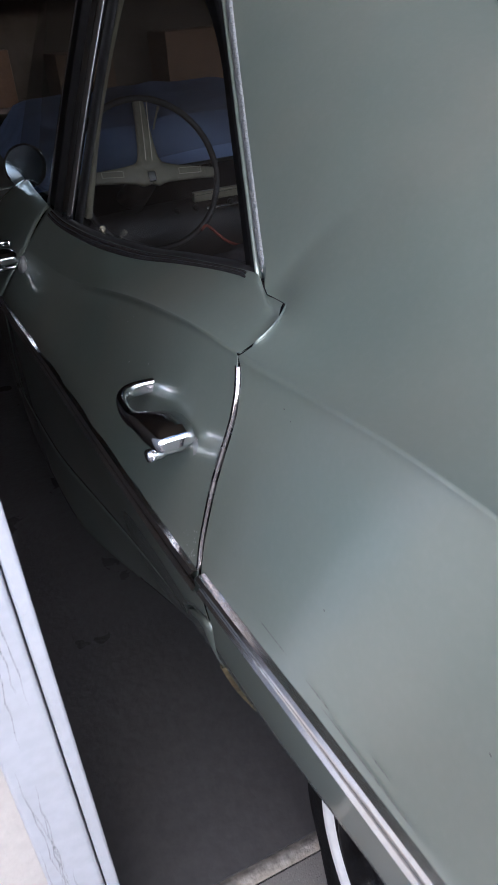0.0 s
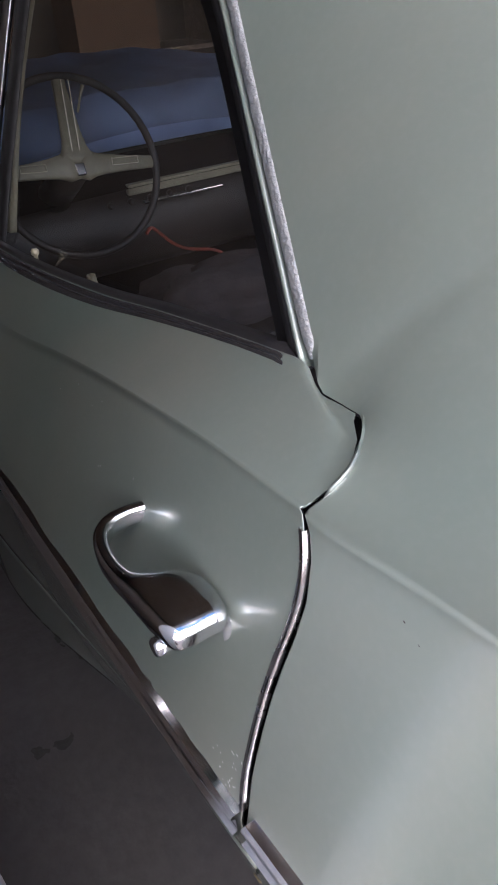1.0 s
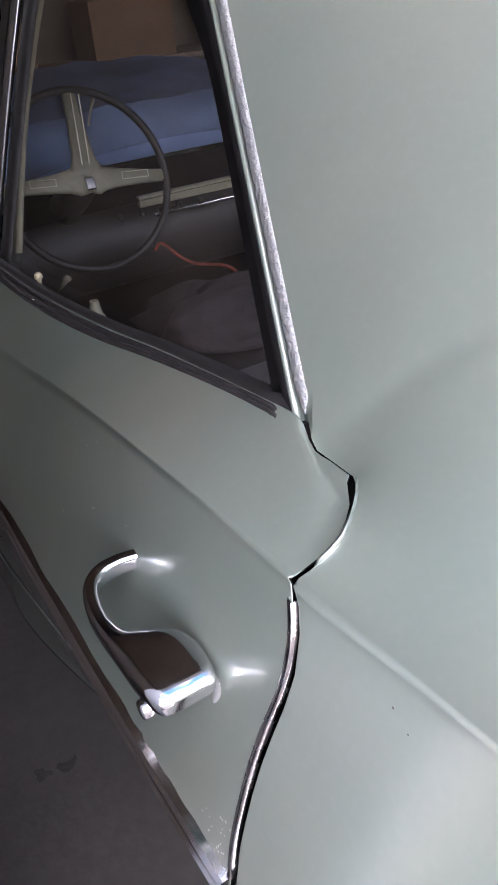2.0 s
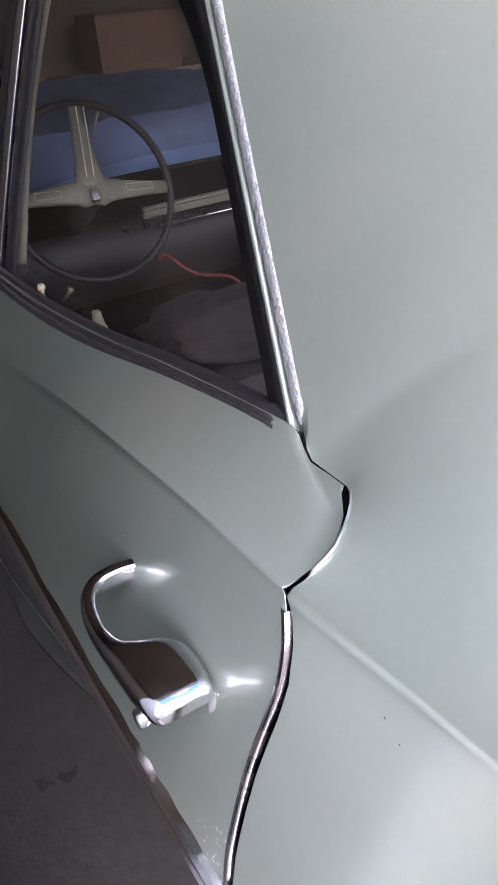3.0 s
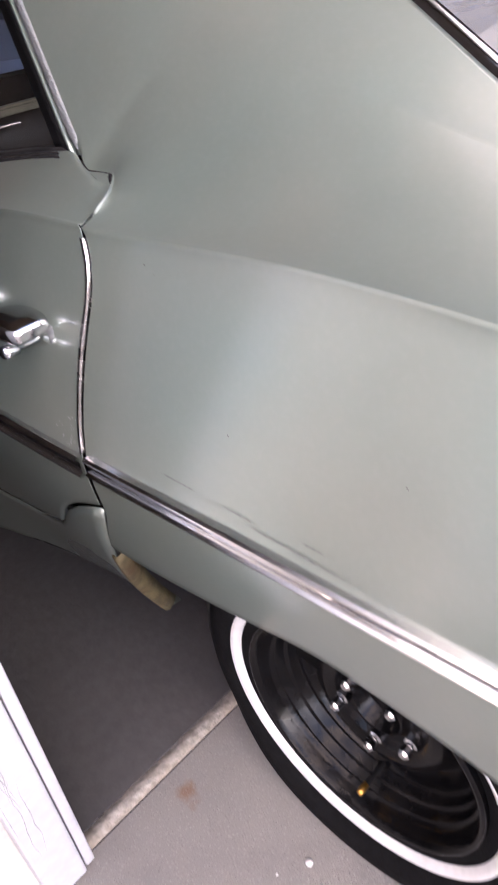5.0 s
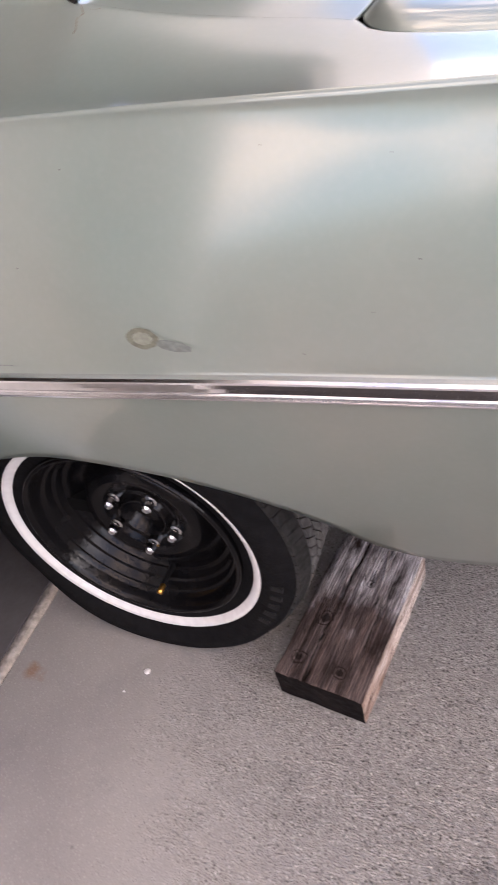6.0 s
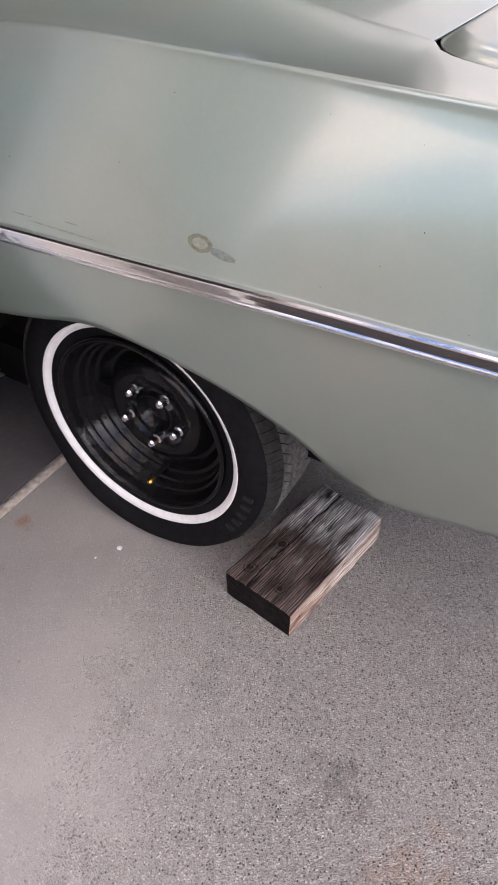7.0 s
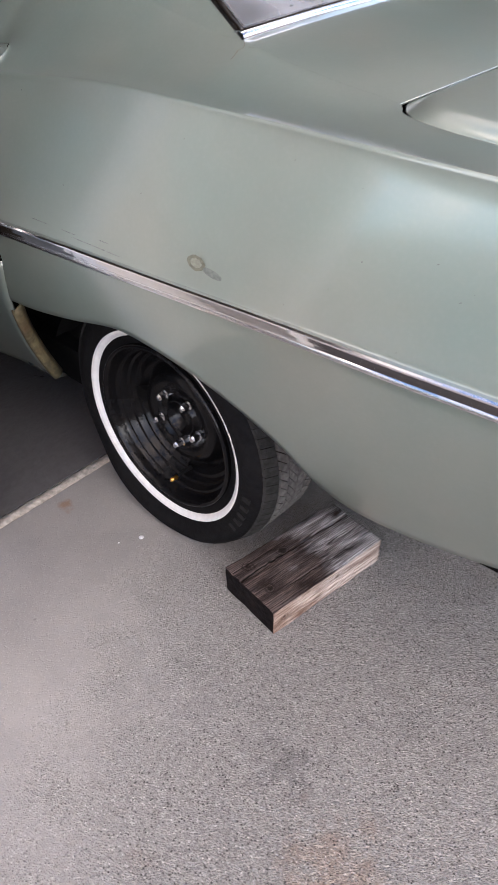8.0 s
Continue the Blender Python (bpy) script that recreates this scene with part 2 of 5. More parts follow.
def timber(name, dark, light, grey, patch, bands="Y", worn_x=None, splits=(), knots=()):
    """Old sawn timber: fine growth lines along x, brown stain, pale worn patches, short splits and relief."""
    m = mat(name, light, 0.85)
    nt = m.node_tree
    b = nt.nodes["Principled BSDF"]
    b.inputs["Specular IOR Level"].default_value = 0.15
    co = nt.nodes.new("ShaderNodeTexCoord").outputs["Object"]
    mp = nt.nodes.new("ShaderNodeMapping")
    mp.inputs["Scale"].default_value = (0.06, 1.0, 1.0)
    nt.links.new(co, mp.inputs[0])

    def tex(scale, detail, where, rough=0.5):
        n = nt.nodes.new("ShaderNodeTexNoise")
        for key, v in (("Scale", scale), ("Detail", detail), ("Roughness", rough)):
            n.inputs[key].default_value = v
        nt.links.new(where, n.inputs["Vector"])
        return n.outputs["Fac"]

    def mix(fac, a, c):
        x = nt.nodes.new("ShaderNodeMix")
        x.data_type = "RGBA"
        nt.links.new(fac, x.inputs[0])
        for k, v in ((6, a), (7, c)):
            if isinstance(v, tuple):
                x.inputs[k].default_value = (*v, 1)
            else:
                nt.links.new(v, x.inputs[k])
        return x.outputs[2]

    def span(src, lo, hi, a, c):
        r = nt.nodes.new("ShaderNodeMapRange")
        for k, v in enumerate((lo, hi, a, c)):
            r.inputs[k + 1].default_value = v
        nt.links.new(src, r.inputs[0])
        return r.outputs[0]

    def both_of(a, c, op="MULTIPLY"):
        x = nt.nodes.new("ShaderNodeMath")
        x.operation = op
        nt.links.new(a, x.inputs[0])
        nt.links.new(c, x.inputs[1])
        return x.outputs[0]

    wave = nt.nodes.new("ShaderNodeTexWave")
    wave.bands_direction = bands
    for key, v in (("Scale", 78.0), ("Distortion", 5.0), ("Detail", 2.0), ("Detail Scale", 1.2), ("Detail Roughness", 0.5)):
        wave.inputs[key].default_value = v
    nt.links.new(mp.outputs[0], wave.inputs["Vector"])
    line = wave.outputs["Fac"]
    mp2 = nt.nodes.new("ShaderNodeMapping")
    mp2.inputs["Scale"].default_value = (0.32, 1.0, 1.0)
    nt.links.new(co, mp2.inputs[0])
    blot = tex(34.0, 6.0, mp2.outputs[0], 0.65)
    streak = tex(95.0, 4.0, mp.outputs[0])
    fine = tex(420.0, 3.0, mp.outputs[0])
    col = mix(span(blot, 0.36, 0.64, 0.0, 1.0), dark, light)
    col = mix(span(streak, 0.42, 0.62, 0, 0.55), col, tuple(c * 0.75 for c in dark))
    worn = span(blot, 0.34, 0.60, 0.0, patch)
    if worn_x:
        sep = nt.nodes.new("ShaderNodeSeparateXYZ")
        nt.links.new(co, sep.inputs[0])
        worn = both_of(worn, span(both_of(sep.outputs[0], span(tex(20.0, 3.0, co), 0.3, 0.7, -0.05, 0.05), "ADD"), worn_x[0], worn_x[1], 0.08, 1.0))
    col = mix(worn, col, grey)
    col = mix(span(line, 0.05, 0.45, 0.75, 0.0), col, tuple(c * 0.35 for c in dark))
    col = mix(span(fine, 0.54, 0.62, 0, 0.6), col, tuple(c * 0.5 for c in dark))
    # knots: a dark eye with a ring round it
    for at, r in knots:
        away = nt.nodes.new("ShaderNodeVectorMath")
        away.operation = "DISTANCE"
        nt.links.new(co, away.inputs[0])
        away.inputs[1].default_value = at
        ragged = both_of(away.outputs["Value"], span(tex(60.0, 3.0, co), 0.3, 0.7, -0.3 * r, 0.3 * r), "ADD")
        col = mix(span(ragged, r * 0.5, r * 0.7, 0.9, 0.0), col, tuple(c * 0.3 for c in dark))
        col = mix(both_of(span(ragged, r * 0.9, r * 1.0, 0.0, 0.8), span(ragged, r * 1.1, r * 1.3, 1.0, 0.0)), col, tuple(c * 0.5 for c in dark))
    # long drying splits at given heights across the grain, wandering a little
    sep2 = nt.nodes.new("ShaderNodeSeparateXYZ")
    nt.links.new(co, sep2.inputs[0])
    wander = span(tex(9.0, 4.0, co, 0.6), 0.3, 0.7, -0.007, 0.007)
    for at, wide, x0, x1 in splits:
        off = nt.nodes.new("ShaderNodeMath")
        off.operation = "SUBTRACT"
        nt.links.new(both_of(sep2.outputs[1], wander, "ADD"), off.inputs[0])
        off.inputs[1].default_value = at
        size = nt.nodes.new("ShaderNodeMath")
        size.operation = "ABSOLUTE"
        nt.links.new(off.outputs[0], size.inputs[0])
        reach = both_of(span(sep2.outputs[0], x0, x0 + 0.01, 0, 1), span(sep2.outputs[0], x1 - 0.01, x1, 1, 0))
        col = mix(both_of(span(size.outputs[0], wide * 0.4, wide, 0.97, 0.0), reach), col, (0.006, 0.005, 0.004))
    nt.links.new(col, b.inputs["Base Color"])
    bp = nt.nodes.new("ShaderNodeBump")
    bp.inputs["Strength"].default_value, bp.inputs["Distance"].default_value = 1.0, 0.0015
    nt.links.new(both_of(span(line, 0.0, 0.6, 0.0, 1.0), span(fine, 0.3, 0.7, 0.0, 0.5), "ADD"), bp.inputs["Height"])
    nt.links.new(bp.outputs[0], b.inputs["Normal"])
    return m


M_WOOD = timber("weathered_timber", (0.022, 0.014, 0.012), (0.120, 0.076, 0.061), (0.70, 0.68, 0.69), 0.95, "Y", (-0.02, 0.075), ((0.024, 0.0016, -0.16, 0.16), (-0.010, 0.0012, -0.02, 0.12), (0.050, 0.0011, -0.15, 0.02), (-0.044, 0.0011, -0.09, 0.10), (-0.030, 0.0022, 0.012, 0.042), (0.002, 0.0016, 0.055, 0.075)), (((-0.108, 0.047, 0.062), 0.011), ((-0.112, -0.022, 0.062), 0.010), ((-0.030, 0.036, 0.062), 0.012), ((0.058, -0.010, 0.062), 0.007)))
M_WOODSIDE = timber("sawn_timber_side", (0.22, 0.14, 0.10), (0.62, 0.50, 0.42), (0.78, 0.70, 0.63), 0.8, "Z", (-0.13, -0.02), (), (((-0.118, -0.0715, 0.030), 0.007), ((0.02, -0.0715, 0.040), 0.005)))
M_CHAR = mat("blackened_timber_end", (0.006, 0.005, 0.005), 0.9, 0, 0.4, 60, 0.2, 40, (0.03, 0.022, 0.02), bump=0.6, bump_scale=90, spec=0.1)
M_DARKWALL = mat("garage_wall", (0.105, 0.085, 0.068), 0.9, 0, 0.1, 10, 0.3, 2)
M_BLUE = mat("blue_tarp", (0.20, 0.26, 0.45), 0.6, 0, 0.15, 8, 0.3, 3)
M_CEIL = mat("garage_ceiling_wood", (0.20, 0.15, 0.115), 0.85, 0, 0.2, 20, 0.3, 3)
M_VINYL = mat("black_vinyl", (0.016, 0.014, 0.0135), 0.5, 0, 0.2, 60, bump=0.3, bump_scale=300)
M_OLIVE = mat("olive_plastic", (0.20, 0.185, 0.13), 0.45, 0, 0.1, 80, 0.2, 20)
M_LINE = mat("worn_bright_line", (0.42, 0.38, 0.29), 0.35, 0.6, 0.1, 120)
M_REDCORD = mat("red_cord", (0.20, 0.035, 0.02), 0.6, 0, 0.2, 60)
M_RAG = mat("dark_cloth", (0.030, 0.026, 0.028), 0.9, 0, 0.3, 40, 0.5, 12, (0.055, 0.03, 0.025), bump=0.5, bump_scale=120)


M_SEALER = mat("cracked_sealer", (0.215, 0.226, 0.23), 0.7, 0, 0.06, 150, 0.3, 260, (0.16, 0.16, 0.16), bump=0.8, bump_scale=260)
M_STAINRING = mat("stain_ring", (0.125, 0.132, 0.095), 0.45, 0.35, 0.2, 200, coat=0.6)
M_STAINMID = mat("stain_middle", (0.20, 0.215, 0.17), 0.42, 0.4, 0.15, 300, coat=0.8)
M_STAINDARK = mat("grey_smear", (0.135, 0.155, 0.14), 0.42, 0.4, 0.2, 200, coat=0.8)
M_CRACK = mat("paint_crack", (0.30, 0.30, 0.31), 0.8, 0, 0.3, 200)
M_SCRATCH = mat("scratch", (0.15, 0.168, 0.152), 0.45, 0.35, 0.3, 200, coat=0.5)
M_MARK = mat("raised_rubber_mark", (0.012, 0.012, 0.012), 0.6, 0, 0.2, 90, spec=0.1)
M_FLECK = mat("pale_fleck", (0.5, 0.52, 0.5), 0.6)
M_CHIP = mat("bare_chip", (0.05, 0.045, 0.04), 0.7)
M_RUSTCRACK = mat("rust_crack", (0.12, 0.07, 0.045), 0.8, 0, 0.3, 200)
M_MIRROR = mat("mirror", (0.16, 0.19, 0.22), 0.12, 1.0)
M_CARD = mat("cardboard", (0.15, 0.085, 0.048), 0.8, 0, 0.08, 40, 0.2, 5)


def glass(name, tint, dust, sheen=0.05, film=(0.42, 0.36, 0.31)):
    m = bpy.data.materials.new(name)
    m.use_nodes = True
    nt = m.node_tree
    nt.nodes.clear()
    o = nt.nodes.new("ShaderNodeOutputMaterial")
    t = nt.nodes.new("ShaderNodeBsdfTransparent")
    t.inputs[0].default_value = (*tint, 1)
    g = nt.nodes.new("ShaderNodeBsdfGlossy")
    g.inputs["Roughness"].default_value = 0.03
    lw = nt.nodes.new("ShaderNodeLayerWeight")
    lw.inputs[0].default_value = 0.5
    pw = nt.nodes.new("ShaderNodeMath")
    pw.operation, pw.inputs[1].default_value = "POWER", 4.5
    nt.links.new(lw.outputs["Facing"], pw.inputs[0])
    f = nt.nodes.new("ShaderNodeMapRange")
    f.inputs[3].default_value, f.inputs[4].default_value = sheen, 0.95
    nt.links.new(pw.outputs[0], f.inputs[0])
    x = nt.nodes.new("ShaderNodeMixShader")
    nt.links.new(f.outputs[0], x.inputs[0])
    nt.links.new(t.outputs[0], x.inputs[1])
    nt.links.new(g.outputs[0], x.inputs[2])
    # a thin film, uneven in broad smears: dust plus reflected haze as colour
    veil = nt.nodes.new("ShaderNodeBsdfDiffuse")
    veil.inputs[0].default_value = (*film, 1)
    co = nt.nodes.new("ShaderNodeTexCoord")
    n = nt.nodes.new("ShaderNodeTexNoise")
    n.inputs["Scale"].default_value, n.inputs["Detail"].default_value = 7.0, 5.0
    nt.links.new(co.outputs["Object"], n.inputs["Vector"])
    r = nt.nodes.new("ShaderNodeMapRange")
    for k, v in enumerate((0.3, 0.75, dust * 0.4, dust * 1.8)):
        r.inputs[k + 1].default_value = v
    nt.links.new(n.outputs["Fac"], r.inputs[0])
    y = nt.nodes.new("ShaderNodeMixShader")
    nt.links.new(r.outputs[0], y.inputs[0])
    nt.links.new(x.outputs[0], y.inputs[1])
    nt.links.new(veil.outputs[0], y.inputs[2])
    nt.links.new(y.outputs[0], o.inputs[0])
    return m


M_GLASS = glass("tinted_glass", (0.77, 0.79, 0.79), 0.028)
M_BACKGLASS = glass("pale_film_rear_glass", (0.75, 0.79, 0.80), 0.30, 0.16, (0.46, 0.48, 0.51))


# ---- mesh helpers ----
def part(name, bm, material, parent=None, label="", smooth=False, thick=0.0, bevel=0.0):
    me = bpy.data.meshes.new(name)
    bm.normal_update()
    bm.to_mesh(me)
    bm.free()
    if smooth:
        for p in me.polygons:
            p.use_smooth = True
    for m in (material if isinstance(material, (list, tuple)) else [material]):
        me.materials.append(m)
    ob = new(name, me)
    if parent is not None:
        ob.parent = parent
    if label:
        ob["label"] = label
    if thick:
        md = ob.modifiers.new("thick", "SOLIDIFY")
        md.thickness, md.offset = thick, -1
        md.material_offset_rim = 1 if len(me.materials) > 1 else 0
    if bevel:
        md = ob.modifiers.new("edge", "BEVEL")
        md.width, md.segments, md.limit_method = bevel, 2, "ANGLE"
    return ob


def thing(name, label, category, at=(0, 0, 0), group=""):
    return tagged_empty(name, label, category, at, group)


def tagged_empty(name, label, category, at, group):
    ob = new(name)
    ob.location = at
    return tagged(ob, label, category, group)


def grid(P, flip=False, bm=None, closed=False):
    """Faces over an n by m array of points."""
    bm = bm or bmesh.new()
    n, m = len(P), len(P[0])
    vs = [[bm.verts.new(tuple(P[i][j])) for j in range(m)] for i in range(n)]
    for i in range(n if closed else n - 1):
        for j in range(m - 1):
            q = [vs[i][j], vs[(i + 1) % n][j], vs[(i + 1) % n][j + 1], vs[i][j + 1]]
            bm.faces.new(q[::-1] if flip else q)
    return bm


def box(x0, x1, y0, y1, z0, z1, bm=None, m=None):
    bm = bm or bmesh.new()
    r = bmesh.ops.create_cube(bm, size=1)["verts"]
    for v in r:
        v.co = Vector(((x0 + x1) / 2 + v.co.x * (x1 - x0), (y0 + y1) / 2 + v.co.y * (y1 - y0), (z0 + z1) / 2 + v.co.z * (z1 - z0)))
        if m:
            v.co = m @ v.co
    return bm


def lathe(profile, seg=72, bm=None, flip=False, a0=0.0, a1=2 * math.pi):
    """Turns (radius, x) pairs round the x axis."""
    bm = bm or bmesh.new()
    full = abs(a1 - a0 - 2 * math.pi) < 1e-6
    n = seg if full else seg + 1
    P = [[(x, r * math.cos(a0 + (a1 - a0) * i / seg), r * math.sin(a0 + (a1 - a0) * i / seg)) for r, x in profile] for i in range(n)]
    return grid(P, flip, bm, closed=full)


def crisp(profile, edge=0.0007):
    """The same profile with two close points at each corner, so that rounded shading keeps its edges."""
    out = [profile[0]]
    for p, q, r in zip(profile, profile[1:], profile[2:]):
        for o in (p, r):
            d = math.dist(q, o)
            k = min(edge / d, 0.4)
            out.append((q[0] + (o[0] - q[0]) * k, q[1] + (o[1] - q[1]) * k))
    return out + [profile[-1]]


def tube(points, radius, bm=None, seg=10, flat=1.0, up=(0, 0, 1), caps=True):
    """A rod along points; radius may be a list; flat squeezes it along up."""
    bm = bm or bmesh.new()
    pts = [Vector(p) for p in points]
    rings = []
    for i, p in enumerate(pts):
        d = (pts[min(i + 1, len(pts) - 1)] - pts[max(i - 1, 0)]).normalized()
        s = d.cross(Vector(up))
        s = s.normalized() if s.length > 1e-5 else d.orthogonal().normalized()
        u = s.cross(d)
        r = radius[i] if isinstance(radius, (list, tuple)) else radius
        rings.append([bm.verts.new(p + s * r * math.cos(2 * math.pi * k / seg) + u * r * flat * math.sin(2 * math.pi * k / seg)) for k in range(seg)])
    for a, b in zip(rings, rings[1:]):
        for k in range(seg):
            bm.faces.new((a[k], a[(k + 1) % seg], b[(k + 1) % seg], b[k]))
    if caps:
        bm.faces.new(rings[0][::-1])
        bm.faces.new(rings[-1])
    return bm


def curve_at(ctrl, v):
    """A smooth curve through (parameter, value...) rows, by cubic pieces."""
    c = np.array(sorted(ctrl), float)
    k, w = c[:, 0], c[:, 1:]
    v = min(max(v, k[0]), k[-1])
    i = min(max(int(np.searchsorted(k, v)) - 1, 0), len(k) - 2)
    h = k[i + 1] - k[i]
    s = (v - k[i]) / h
    d = lambda j: (w[min(j + 1, len(k) - 1)] - w[max(j - 1, 0)]) / (k[min(j + 1, len(k) - 1)] - k[max(j - 1, 0)])
    a, b = d(i) * h, d(i + 1) * h
    return (2 * s**3 - 3 * s**2 + 1) * w[i] + (s**3 - 2 * s**2 + s) * a + (3 * s**2 - 2 * s**3) * w[i + 1] + (s**3 - s**2) * b


# ---- ground and garage ----
GX = (-400, -60, -15, -4, -1, -0.74, 0, 1, 3, 5.2, 12, 60, 400)
GY = (-400, -60, -20, -6, -2, 0.280, 6.2, 20, 60, 400)
bm = bmesh.new()
gv = {(x, y): bm.verts.new((x, y, 0)) for x in GX for y in GY}
for x0, x1 in zip(GX, GX[1:]):
    for y0, y1 in zip(GY, GY[1:]):
        if not (-0.74 <= x0 < 5.2 and 0.28 <= y0 < 6.2):
            bm.faces.new((gv[x0, y0], gv[x1, y0], gv[x1, y1], gv[x0, y1]))
tagged(part("ground", bm, M_CONCRETE), "pale grey rough concrete driveway", "driveway", kind="structure")
bm = box(-0.62, 5.2, 0.313, 6.2, -0.12, 0.0)
tagged(part("floor", bm, M_SLAB), "dark worn concrete garage floor", "floor", kind="structure")
bm = grid([[(-0.35 + 0.02 * i, 0.285 + 0.028 * j / 4, -0.004 + 0.006 * math.sin(math.pi * j / 4) + 0.002 * noise.noise((i * 0.6, j, 0))) for j in range(5)] for i in range(150)], flip=True)
tagged(part("trim", bm, M_JOINT, smooth=True), "weathered filler strip in the joint before the garage", "joint", kind="structure")
tagged(part("trim", box(-0.35, 2.6, 0.278, 0.288, -0.03, -0.012), M_SHADEBLACK), "dark open joint beside the filler strip", "joint", kind="structure")
# unseen dark patch, added to give the side trim its dark reflection
bm = grid([[(-2.2 + 1.36 * i / 30, -0.55 + 3.4 * j / 60, 0.004 + 0.018 * (0 < i < 30 and 0 < j < 60) * (1 + noise.noise((i * 0.7, j * 0.7, 0)))) for j in range(61)] for i in range(31)], flip=True)
tagged(part("trim_reflection_patch", bm, M_DARKPATCH, smooth=True), "unseen dark patch beside the driveway, added for the side trim to reflect", "soil", kind="structure")
JX, JY = -0.278, 0.272
bm = box(-0.74, -0.352, 0.30, 0.42, 0.0, 2.9)
# unseen pier added at the corner to end the bright part of the trim's reflection
box(-0.82, -0.74, 0.06, 0.42, 0.0, 2.9, bm)
box(2.55, 5.2, 0.30, 0.42, 0.0, 2.9, bm)
box(-0.352, 2.55, 0.30, 0.42, 2.15, 2.9, bm)
# two unseen walls, added to hold back light from the low sky
tagged(part("sky_block_side", box(-9.2, -9.0, -14.0, 20.0, 0.0, 1.5), M_SKYBLOCK), "unseen plain brown wall added along the driveway to block low sky light", "wall", kind="structure")
tagged(part("sky_block_far", box(-9.2, 14.0, -14.2, -14.0, 0.0, 3.0), M_SKYBLOCK), "unseen plain brown wall added across the far end to block low sky light", "wall", kind="structure")
tagged(part("wall_south", bm, M_SIDING), "cream painted garage front wall with a wide opening", "wall", kind="structure")
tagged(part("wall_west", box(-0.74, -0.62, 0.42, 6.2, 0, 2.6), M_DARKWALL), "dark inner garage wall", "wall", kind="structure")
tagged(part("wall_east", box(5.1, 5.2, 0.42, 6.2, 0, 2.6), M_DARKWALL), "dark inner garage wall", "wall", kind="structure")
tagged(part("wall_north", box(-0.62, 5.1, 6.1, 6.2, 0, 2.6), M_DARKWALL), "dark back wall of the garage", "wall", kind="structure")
tagged(part("ceiling", box(-0.72, 5.2, 0.42, 6.2, 2.6, 2.7), M_CEIL), "bare brown wooden garage ceiling", "ceiling", kind="structure")

jamb = thing("door_jamb", "white painted wooden garage door jamb with cracked paint", "door jamb", (JX, JY, 0))
part("jamb_board", box(-0.0155, 0.0, -0.010, 0.14, 0.012, 2.15), M_WHITEWOOD, jamb, bevel=0.003)
part("casing", box(-0.077, -0.0175, -0.014, 0.028, 0.008, 2.2), M_WHITEWOOD, jamb, bevel=0.004)

# ---- the car's flank as rails along its length ----
CX = 0.78
TRIM_X = [(-1.15, 0.02), (-0.9, -0.045), (-0.6, -0.068), (-0.3, -0.077), (0.0, -0.093), (0.3, -0.113), (0.5, -0.122), (0.7, -0.128), (0.9, -0.132), (1.2, -0.143), (1.5, -0.146), (2.2, -0.11), (3.0, -0.06), (3.5, 0.03)]
CREASE = [(-1.15, 0.06, 0.86), (-0.9, 0.012, 0.876), (-0.6, -0.012, 0.889), (-0.3, -0.006, 0.892), (0.0, -0.006, 0.8950), (0.1, -0.008, 0.8965), (0.2, -0.015, 0.8940), (0.26, -0.025, 0.889), (0.3, -0.032, 0.885), (0.42, -0.038, 0.880), (0.6, -0.041, 0.851), (0.75, -0.043, 0.818), (0.9, -0.048, 0.784), (1.1, -0.058, 0.755), (1.5, -0.075, 0.735), (2.4, -0.05, 0.68), (3.5, 0.05, 0.66)]
BELT = [(0.336, 0.036, 0.909), (0.36, 0.0363, 0.9077), (0.379, 0.0363, 0.9062), (0.387, 0.037, 0.911), (0.397, 0.038, 0.921), (0.42, 0.037, 0.921), (0.62, 0.034, 0.886), (0.77, 0.028, 0.858), (0.95, 0.020, 0.833), (1.15, 0.018, 0.808), (1.36, 0.016, 0.793), (1.7, 0.03, 0.79), (1.95, 0.05, 0.775), (2.15, 0.06, 0.70), (2.5, 0.07, 0.70), (3.5, 0.12, 0.72)]
LIP = [(-1.15, 0.45), (-0.80, 0.408), (-0.701, 0.381), (-0.632, 0.3575), (-0.537, 0.336), (-0.4526, 0.3305), (-0.3921, 0.357), (-0.3378, 0.4135), (-0.2371, 0.4725), (-0.1256, 0.5096), (-0.0123, 0.5265), (0.1079, 0.5170), (0.18, 0.5135), (0.2282, 0.5100), (0.262, 0.5030), (0.295, 0.490), (0.318, 0.478)]
B0, B1 = Vector((0.131, -0.121, 0.946)), Vector((0.370, 0.620, 1.283))
W0, W1 = Vector((0.038, 0.385, 0.918)), Vector((0.183, 0.764, 1.283))


def smoothstep(a, b, v):
    s = min(max((v - a) / (b - a), 0), 1)
    return s * s * (3 - 2 * s)


def trim_x(y):
    return float(curve_at(TRIM_X, y)[0])


def side(y, z):
    """x of the flank at a height up to the crease; it tucks under towards the sill."""
    cx, cz = curve_at(CREASE, y)
    tx = trim_x(y)
    if z >= 0.655:
        s = (z - 0.655) / max(cz - 0.655, 0.02)
        return tx + (cx - tx) * (0.9 * s + 0.1 * s * s)
    d = 0.655 - z
    return tx + (0.05 * d + 0.55 * d * d) * (1 - smoothstep(0.45, 1.1, y))


SEAM = [(0.470, 0.321), (0.50, 0.310), (0.54, 0.293), (0.579, 0.278), (0.616, 0.2785), (0.66, 0.2775), (0.69, 0.2835), (0.725, 0.2865), (0.76, 0.2875), (0.79, 0.2862), (0.825, 0.284), (0.85, 0.2875), (0.868, 0.2945), (0.884, 0.304)]
